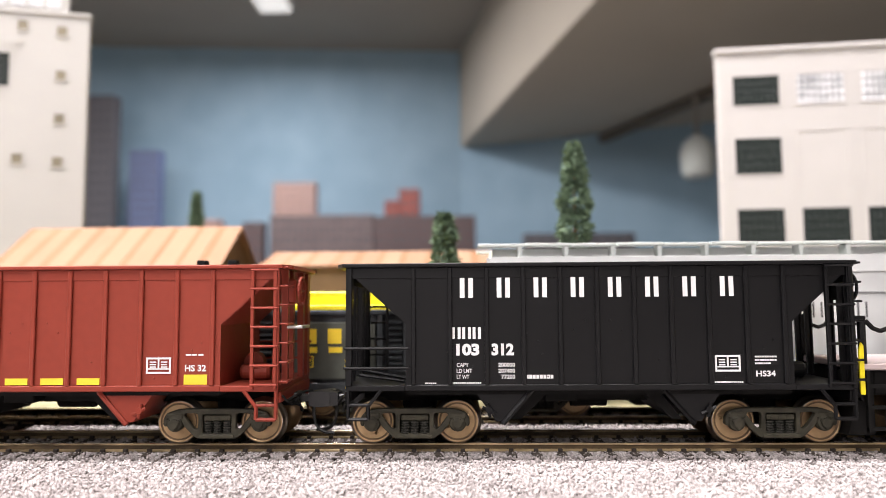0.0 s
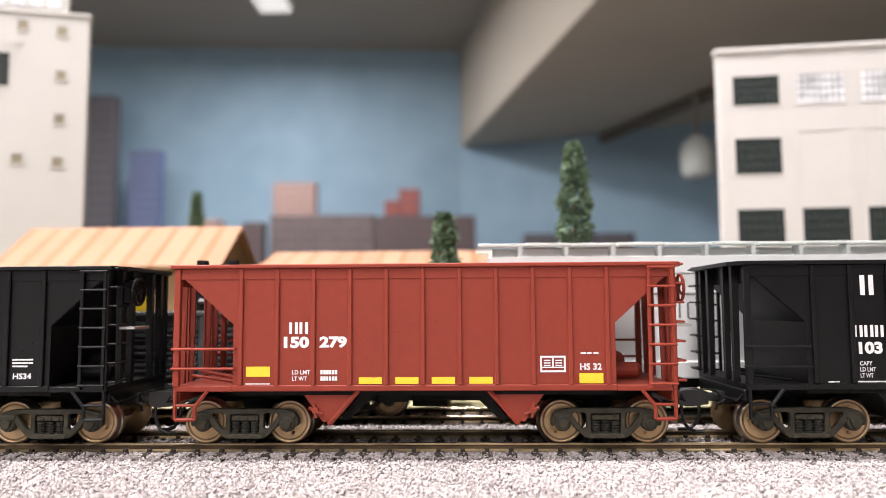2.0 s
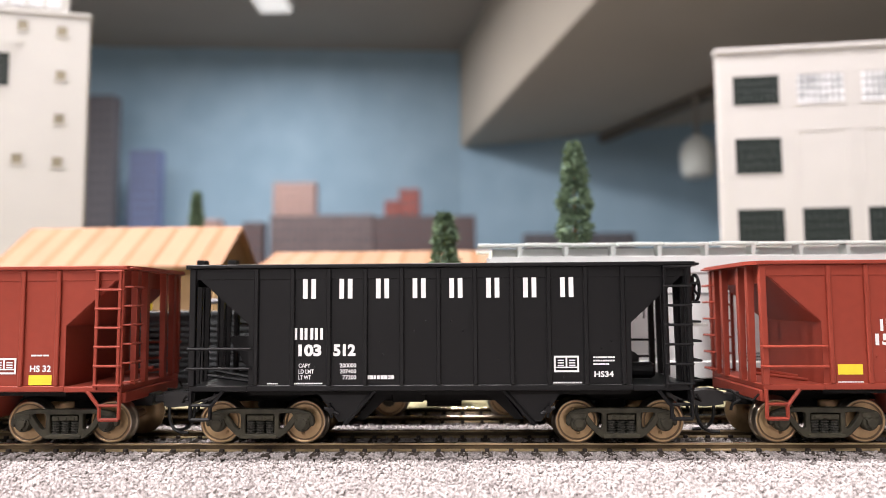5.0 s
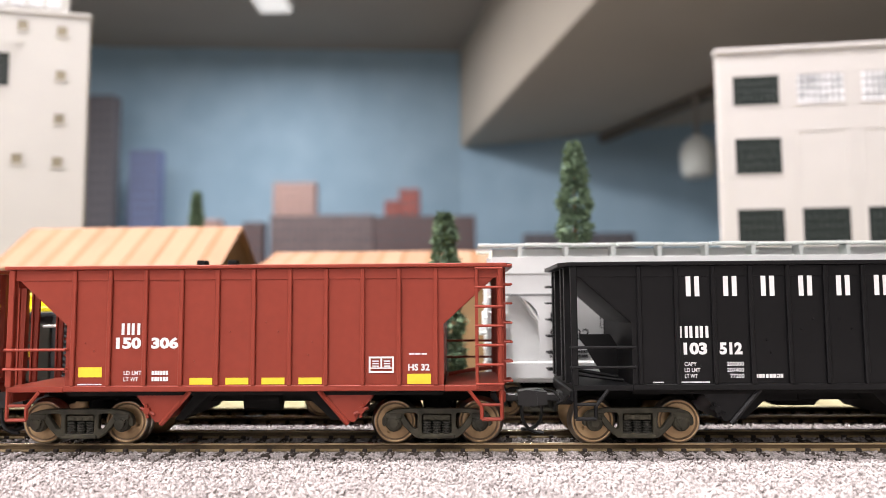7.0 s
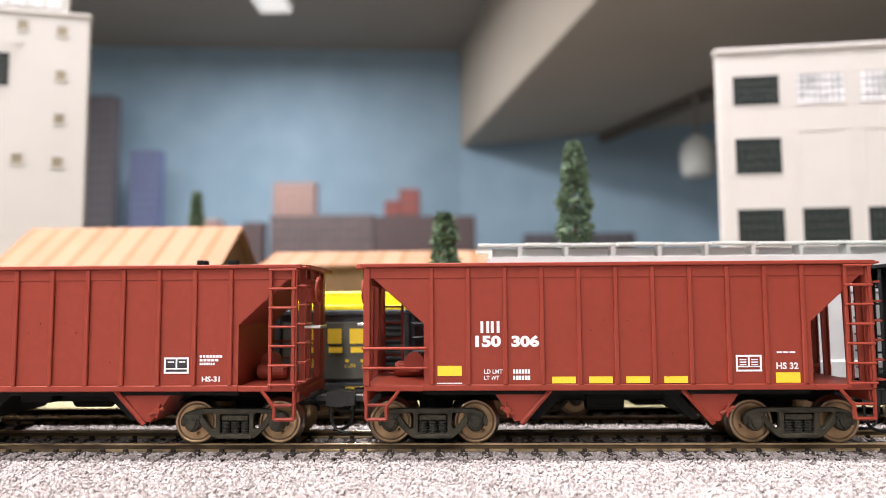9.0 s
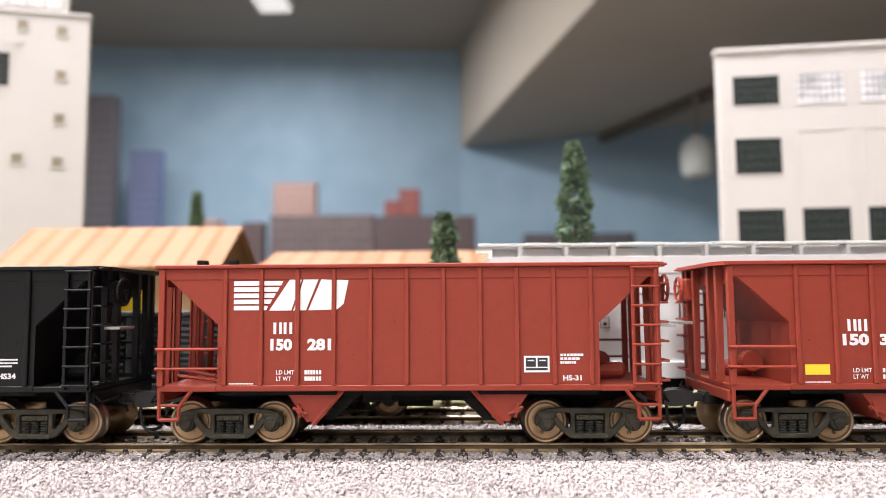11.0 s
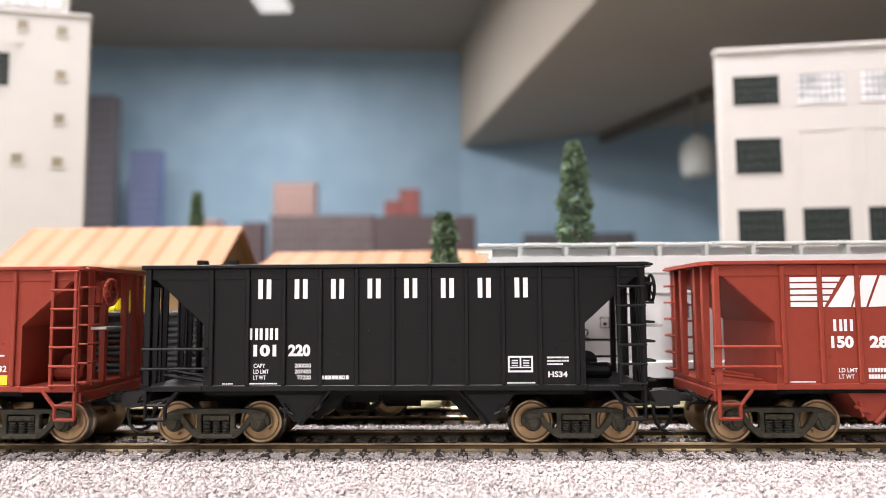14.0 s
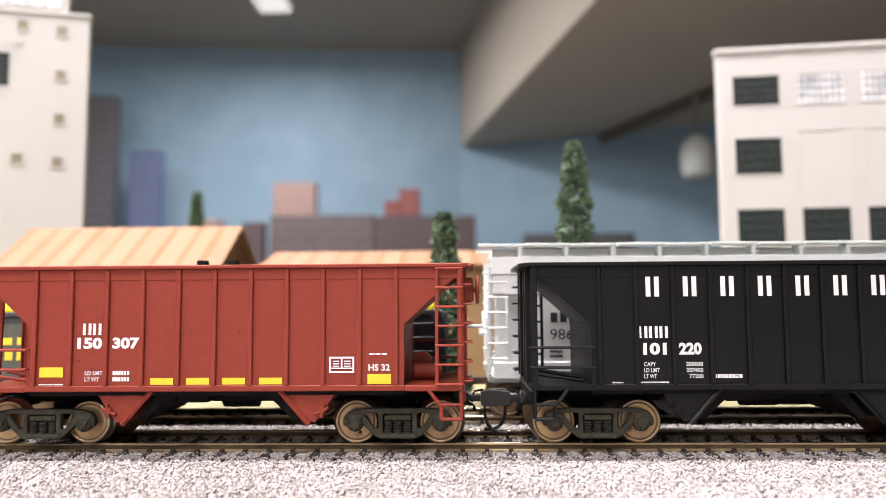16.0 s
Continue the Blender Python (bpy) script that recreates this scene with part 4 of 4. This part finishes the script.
# ---- cars on the second track ----
def covered_hopper():
    t = thing("covered_hopper_car", "light grey covered hopper car standing on the second track", "hopper car", pose(0, 0.042, 0))
    x0, x1 = 8.0, 190.0
    ym = 16.0
    for s in (-1, 1):
        # side sheet with an arched cut-out over each truck
        arch = [(x0 + 1.5 + 13.5 * math.sin(a * math.pi / 16), 34.0 + 7.5 * math.cos(a * math.pi / 16)) for a in range(9)]
        pts = [(x0 + 1.5, 52.0)] + arch + [(x0 + 15.6, 21.5), (x0 + 14.6, 20.4), (x0 + 1.5, 20.0), (x0 + 1.5, 16.4)]
        mirror = [(x0 + x1 - x, z) for x, z in pts][::-1]
        bm = B()
        prism(bm, pts + mirror, s * (ym - .6), s * ym)
        side = part("side_sheet", bm, GREY_CAR, t)
        bm = B()
        box(bm, x0 + 1, x1 - 1, min(s * ym, s * (ym + .4)), max(s * ym, s * (ym + .4)), 47.0, 52.2, 0.1)
        part("upper_band", bm, GREY_CAR, side)
        bm = B()
        box(bm, x0 + 1.5, x1 - 1.5, min(s * ym, s * (ym + .5)), max(s * ym, s * (ym + .5)), 15.6, 20.6, 0.2)
        part("side_sill", bm, GREY_CAR, side)
        bm = B()
        box(bm, x0 + 2, x1 - 2, min(s * ym, s * (ym + .16)), max(s * ym, s * (ym + .16)), 40.4, 41.0)
        part("seam", bm, SEAM, side)
        # roof-edge walkway on brackets
        for k in range(14):
            xa = x0 - 2.8 + 14.05 * k - (0 if k else 0.0)
            bm = B()
            box(bm, xa, xa + 13.7, min(s * 11.5, s * 16.6), max(s * 11.5, s * 16.6), 55.3 + .12 * (k % 2), 56.2 + .12 * (k % 2), 0.1)
            part("walkway", bm, WALKWAY, t)
            bm = B()
            prism(bm, [(xa + 12.2, 52.2), (xa + 13.0, 52.2), (xa + 13.4, 55.3), (xa + 12.0, 55.3)], s * 12.0, s * 16.4)
            part("bracket", bm, WALKWAY, t)
        # end ladder
        for e, xe in ((-1, x0), (1, x1)):
            bm = B()
            for xx in (0.2, 5.6):
                box(bm, xe - e * xx - .45, xe - e * xx + .45, s * 15.6 - .45, s * 15.6 + .45, 15.5, 52)
            lad = part("ladder", bm, GREY_CAR, t)
            for k in range(8):
                bm = B()
                rod(bm, (xe, s * 15.9, 17 + k * 4.6), (xe - e * 5.8, s * 15.9, 17 + k * 4.6), 0.32, 6)
                part("rung", bm, GREY_CAR, lad)
    bm = B()
    rp = [(-12.6, 51.0), (-11.8, 54.9), (0, 55.6), (11.8, 54.9), (12.6, 51.0)]
    va = [bm.verts.new((x0 + 1.6, y, z)) for y, z in rp]
    vb = [bm.verts.new((x1 - 1.6, y, z)) for y, z in rp]
    for i in range(4):
        bm.faces.new((va[i], vb[i], vb[i + 1], va[i + 1]))
    bm.faces.new(va), bm.faces.new(vb[::-1])
    bm.faces.new((va[0], va[4], vb[4], vb[0]))
    bmesh.ops.recalc_face_normals(bm, faces=bm.faces)
    part("roof", bm, GREY_CAR, t)
    for s in (-1, 1):
        bm = B()
        box(bm, x0 + 1.6, x1 - 1.6, min(s * 12.4, s * 15.4), max(s * 12.4, s * 15.4), 51.2, 51.9)
        part("roof_ledge", bm, GREY_CAR, t)
    for e, xe in ((-1, x0), (1, x1)):
        bm = B()
        prism(bm, [(xe - e * 2.0, 51.5), (xe - e * 3.0, 51.5), (xe - e * 27, 17.0), (xe - e * 26, 17.0)], -15.3, 15.3)
        part("slope_sheet", bm, GREY_CAR, t)
        for y in (-9, 9):
            bm = B()
            box(bm, min(xe - e * 3, xe - e * 27), max(xe - e * 3, xe - e * 27), y - .3, y + .3, 16.4, 51.4)
            part("web_plate", bm, GREY_CAR, t)
        bm = B()
        box(bm, min(xe, xe - e * 26), max(xe, xe - e * 26), -14, 14, 14.2, 16.4, 0.3)
        part("end_platform", bm, GREY_CAR, t)
        for y in (-14.8, -6, 6, 14.8):
            bm = B()
            rod(bm, (xe - e * .3, y, 16), (xe - e * 1.2, y, 52), 0.7, 6)
            part("end_post", bm, GREY_CAR, t)
        bm = B()
        for k in range(7):
            path(bm, [(xe + e * .2, -14.8, 20 + k * 4.6), (xe + e * 1.2, -14.8, 20 + k * 4.6), (xe + e * 1.2, -9.6, 20 + k * 4.6), (xe + e * .2, -9.6, 20 + k * 4.6)], 0.33, 6)
        part("end_ladder", bm, GREY_CAR, t)
        bm = B()
        rod(bm, (xe + e * .3, 4, 33), (xe + e * 1.2, 4, 33), 2.6, 16)
        box(bm, min(xe, xe + e * 2.4), max(xe, xe + e * 2.4), -1, 3.4, 28, 31, 0.3)
        part("brake_wheel", bm, GREY_CAR, t)
        bm = B()
        z = 13.6
        box(bm, min(xe - e * 4, xe + e * 5), max(xe - e * 4, xe + e * 5), -1.6, 1.6, z - 1.2, z + 1.2, 0.3)
        box(bm, min(xe + e * 4.4, xe + e * 8.6), max(xe + e * 4.4, xe + e * 8.6), -2.6, 1.2, z - 1.9, z + 1.9, 0.5)
        part("coupler", bm, RUSTY, t, "rusty brown coupler")
        build_truck(t, xe - e * 16)
    bm = B()
    box(bm, x0 + 10, x1 - 10, -3, 3, 11.5, 16, 0.3)
    part("centre_sill", bm, UNDER, t)
    for k, xc in enumerate((58, 99, 140)):
        bm = B()
        prism(bm, [(xc - 18, 16.5), (xc + 18, 16.5), (xc + 6, 7.4), (xc - 6, 7.4)], -13.5, 13.5)
        part("hopper_bay", bm, UNDER, t)
    y = -ym - 0.06
    rng = random.Random(4)
    bars("reporting_mark", [(26.8, 28.8, 32.4, 35.3), (29.6, 31.6, 32.4, 35.3), (32.4, 34.4, 32.4, 35.3)], y, DIRTY_INK, t)
    words("car_number", "98622", 26.6, 38.4, 27.2, 30.4, y - .02, DIRTY_INK, t, 0.0)
    for z in (23.2, 21.8):
        bars("load_data", dashes(26.4, 30.2, z, z + .9, 6, rng) + dashes(33.6, 37.8, z, z + .9, 6, rng), y, DIRTY_INK, t)
    bars("data_box", [(41.6, 44.4, 33.6, 33.8), (41.6, 44.4, 30.6, 30.8), (41.6, 41.8, 30.8, 33.6), (44.2, 44.4, 30.8, 33.6), (42.5, 43.6, 31.4, 32.2)], y, DIRTY_INK, t)
    for i in range(8):
        x = 52 + i * 13.2
        bar_pair("name_shape", x, x + 3.0, 33.4, 38.0, 0.55, t, GREY_INK, y)
    for k in range(4):
        bars("small_print", dashes(84, 97, 22.6 - k * 1.0, 23.1 - k * 1.0, 18, rng), y, DIRTY_INK, t)
    return t


SEAM = mat("dark_seam", (0.20, 0.20, 0.20), 0.6)
RUSTY = mat("rusty_coupler", (0.085, 0.045, 0.03), 0.7, grain=0.4, size=300, tint=(0.16, 0.09, 0.06))
GREY_INK = mat("faded_black_ink", (0.10, 0.10, 0.10), 0.6)


def gondola():
    t = thing("gondola_car", "charcoal corrugated gondola car with yellow lettering on the second track", "gondola", pose(0, 0.042, 0))
    x0, x1, ym = -226.0, -7.0, 15.6
    posts = [-16.6, -24.6, -56.0, -79.0, -101.5, -124.6, -156.0, -178.0, -204.0]
    plates = [(-54.4, -26.0), (-154.4, -126.2)]
    for s in (-1, 1):
        bm = B()
        box(bm, x0, x1, min(s * 15.0, s * ym), max(s * 15.0, s * ym), 12.4, 36.0)
        side = part("side_sheet", bm, GOND, t)
        bm = B()
        box(bm, x0 - .6, x1 + .6, min(s * 14.8, s * 16.6), max(s * 14.8, s * 16.6), 35.0, 36.4, 0.2)
        part("top_chord", bm, GOND, side)
        bm = B()
        box(bm, x0, x1, min(s * ym, s * 16.3), max(s * ym, s * 16.3), 11.6, 14.6, 0.2)
        part("side_sill", bm, GOND, side)
        for x in posts:
            bm = B()
            box(bm, x - .9, x + .9, min(s * ym, s * 16.5), max(s * ym, s * 16.5), 14.6, 35.0, 0.25)
            part("post", bm, GOND, side)
        for a, b in plates:
            bm = B()
            box(bm, a, b, min(s * ym, s * 16.35), max(s * ym, s * 16.35), 15.6, 32.8, 0.3)
            part("plate", bm, PLATE, side, "smooth olive-grey lettering plate")
        # pressed ridges between the posts
        spans = [(b + 1.6, a - 1.6) for a, b in zip(posts, posts[1:]) if not any(b - 1 < p[0] < a for p in plates)]
        spans.append((x0 + 10, posts[-1] - 1.6))
        for a, b in spans:
            for k in range(10):
                z = 16.6 + k * 1.78
                bm = B()
                prof = [(0, -.62), (.75, -.34), (.75, .34), (0, .62)]
                va = [bm.verts.new((a, s * (ym + p), z + q)) for p, q in prof]
                vb = [bm.verts.new((b, s * (ym + p), z + q)) for p, q in prof]
                for i in range(3):
                    bm.faces.new((va[i], vb[i], vb[i + 1], va[i + 1]))
                bm.faces.new(va), bm.faces.new(vb[::-1])
                bmesh.ops.recalc_face_normals(bm, faces=bm.faces)
                part("ridge", bm, GOND, side)
        bm = B()
        for x in (-14.6, -8.6):
            box(bm, x - .35, x + .35, s * 16.3 - .4, s * 16.3 + .4, 13, 36)
        lad = part("ladder", bm, GOND, t)
        for k in range(5):
            bm = B()
            rod(bm, (-14.8, s * 16.6, 15.5 + k * 4.2), (-8.4, s * 16.6, 15.5 + k * 4.2), 0.32, 6)
            part("rung", bm, GOND, lad)
    for e, xe in ((1, x1), (-1, x0)):
        bm = B()
        box(bm, xe - .5, xe + .5, -15.4, 15.4, 12.4, 36.3, 0.15)
        end = part("end_sheet", bm, GOND, t)
        for y in (-11, -4, 4, 11):
            bm = B()
            box(bm, min(xe + e * .5, xe + e * 2.2), max(xe + e * .5, xe + e * 2.2), y - .7, y + .7, 13, 35.8, 0.15)
            part("end_post", bm, GOND, end)
        bm = B()
        z = 13.6
        box(bm, min(xe, xe + e * 5), max(xe, xe + e * 5), -1.6, 1.6, z - 1.2, z + 1.2, 0.3)
        box(bm, min(xe + e * 4, xe + e * 8), max(xe + e * 4, xe + e * 8), -2.6, 1.2, z - 1.9, z + 1.9, 0.5)
        part("coupler", bm, RUSTY, t, "rusty brown coupler")
        build_truck(t, xe - e * 26)
    bm = B()
    box(bm, x0, x1, -15, 15, 12.2, 13.4)
    part("floor", bm, GOND, t)
    bm = B()
    box(bm, x0 + 4, x1 - 4, -3, 3, 9.5, 12.2, 0.3)
    part("centre_sill", bm, UNDER, t)
    y = -16.4
    for x in (-48.2, -40.6, -33.9):
        bars("owner_shape", [(x, x + 4.2, 26.3, 30.8), (x + .3, x + 4.4, 23.6, 25.3)], y, YELLOW_INK, t, "plain yellow owner's mark")
    bars("reporting_mark", [(-150 + i * 4.6, -150 + i * 4.6 + 3.0, 26.4, 28.6) for i in range(4)], y, YELLOW_INK, t)
    bars("car_number", [(-151 + i * 3.7, -151 + i * 3.7 + 2.4, 21.8, 24.4) for i in range(6)], y, YELLOW_INK, t)
    rng = random.Random(9)
    bars("small_print", dashes(-35.3, -33.9, 20.7, 21.6, 1, rng) + dashes(-30.6, -27.8, 20.7, 21.6, 3, rng), y, YELLOW_INK, t)
    words("capacity_mark", "CUFT", -35.4, -31.9, 19.1, 20.1, y - .02, YELLOW_INK, t)
    words("capacity_mark", "3425", -30.2, -27.8, 19.1, 20.1, y - .02, YELLOW_INK, t)
    bars("small_print", dashes(-35.2, -28.2, 12.9, 13.4, 10, rng), y, YELLOW_INK, t)
    bars("data_plate", [(-48.3, -44.9, 19.2, 19.5), (-48.3, -44.9, 22.4, 22.7), (-48.3, -48.0, 19.5, 22.4), (-45.2, -44.9, 19.5, 22.4), (-47.6, -45.7, 21.1, 21.7), (-47.6, -46.0, 20.1, 20.6)], y - .02, YELLOW_INK, t)
    return t


PLATE = mat("olive_grey_plate", (0.082, 0.085, 0.068), 0.55, grain=0.2, size=250)


def yellow_load(xa, xb, step_at, label):
    """A yellow machine casing that stands in the gondola."""
    t = thing("machine_casing", label, "machinery", pose(0, 0.042, 0), group="yellow machine casings")
    bm = B()
    box(bm, xa, xb, -11, 11, 13.4, 42.2, 0.5)
    part("casing", bm, YELLOW, t)
    bm = B()
    box(bm, step_at, step_at + 6.2, -11.5, 11, 36.5, 44.8, 0.2)
    head = part("head", bm, YELLOW, t)
    for k in range(4):
        bm = B()
        box(bm, step_at + .5 + k * 1.5, step_at + 1.1 + k * 1.5, -12.1, -11.5, 37, 44.4)
        part("fin", bm, YELLOW, head)
    bm = B()
    box(bm, xa - .4, xb + .4, -12.3, -11.05, 36.4, 38.0, 0.2)
    part("flange", bm, YELLOW, t)
    return t


def wheel_load(x, z):
    t = thing("spare_wheelset", "grey steel wheelset loaded upright in the gondola", "wheelset", pose(0, 0.042, 0), group="spare wheelsets in the gondola")
    bm = B()
    prof = [(-9, 0.8), (-9, 1.3), (-8.5, 2.3), (-9, 2.7), (-8, 2.85), (-7, 3.0), (-6.6, 1), (6.6, 1), (7, 3.0), (8, 2.85), (9, 2.7), (8.5, 2.3), (9, 1.3), (9, 0.8)]
    lathe(bm, prof, (x, 0, z), "Y", 28)
    part("wheel_and_axle", bm, DULL_STEEL, t)
    return t


DULL_STEEL = mat("dull_grey_steel", (0.13, 0.13, 0.135), 0.4, metal=0.5, grain=0.3, size=300)


def crate(x0, x1, label):
    t = thing("loading_rack", label, "rack", pose(0, 0.042, 0))
    for x in (x0, x1):
        bm = B()
        box(bm, x - 1.4, x + 1.4, -10, -6.5, 13.4, 52.4, 0.2)
        part("upright", bm, UNDER, t)
    for z in (39.4, 47.2):
        bm = B()
        rod(bm, (x0, -10.6, z), (x1 + 3, -10.6, z), 0.9, 8)
        part("cross_bar", bm, DULL_STEEL, t)
    bm = B()
    prism(bm, [(x1 + 1.5, 36), (x1 + 3.5, 36), (x1 + 5.4, 47.5), (x1 + 4, 47.5)], -9, -3)
    part("side_plate", bm, GREY_CAR, t)
    bm = B()
    box(bm, x0 + 2, x1 - 2, -5, 8, 13.4, 44, 0.4)
    part("box", bm, WOOD, t, "tan wooden box")
    return t


covered_hopper()
gondola()
yellow_load(-52.0, -9.2, -14.6, "bright yellow machine casing loaded in the gondola")
yellow_load(-150.0, -108.8, -113.0, "bright yellow machine casing standing in the gondola")
for k in range(6):
    wheel_load(-59.4, 16.6 + 6.02 * k)
    wheel_load(-65.6, 16.6 + 6.02 * k)
crate(-82.3, -70.5 - 2, "dark steel loading rack with a tan box in the gondola")


# ---- motion ----
TIMES = (0, .5, 1, 1.5, 2, 2.5, 3, 3.5, 4, 4.2, 6.3, 6.5, 7, 7.5, 8, 8.5, 9, 9.2, 11.3, 11.5, 12, 12.5, 13, 13.5, 14, 14.5, 15, 15.5, 16)
PLACES = (-71.3, -46.9, -23.4, 0, 24.2, 48.8, 72.3, 95.8, 119.2, 128.5, 225.6, 235.1, 258.0, 280.2, 303.1, 324.8, 345.6, 353.8, 446.0, 454.6, 476.7, 499.3, 522.0, 544.3, 567.0, 590.0, 612.8, 636.4, 660.9)


def run_of_train(t):
    """How far the train has rolled at t seconds, in millimetres."""
    n = len(TIMES)
    k = max(0, min(n - 2, sum(1 for a in TIMES if a <= t) - 1))
    slope = lambda i: (PLACES[min(n - 1, i + 1)] - PLACES[max(0, i - 1)]) / (TIMES[min(n - 1, i + 1)] - TIMES[max(0, i - 1)])
    h = TIMES[k + 1] - TIMES[k]
    u = (t - TIMES[k]) / h
    a, b, c, d = 2 * u ** 3 - 3 * u ** 2 + 1, u ** 3 - 2 * u ** 2 + u, -2 * u ** 3 + 3 * u ** 2, u ** 3 - u ** 2
    return a * PLACES[k] + b * h * slope(k) + c * PLACES[k + 1] + d * h * slope(k + 1)


def motions():
    steps = [i / 10 for i in range(161)]
    run = [run_of_train(t) for t in steps]
    for car, x, rz in TRAIN:
        walk(car, [(t, pose((x + r) * MM, 0, 0, 0, 0, rz)) for t, r in zip(steps, run)])
        for w in car.children_recursive:
            if w.name.startswith("wheelset"):
                at = w.matrix_basis.translation.copy()
                turn, way = random.uniform(0, 300), -1 if rz else 1
                walk(w, [(t, pose(at.x, at.y, at.z, 0, turn + way * math.degrees(r / WHEEL_R), 0)) for t, r in zip(steps, run)])


motions()
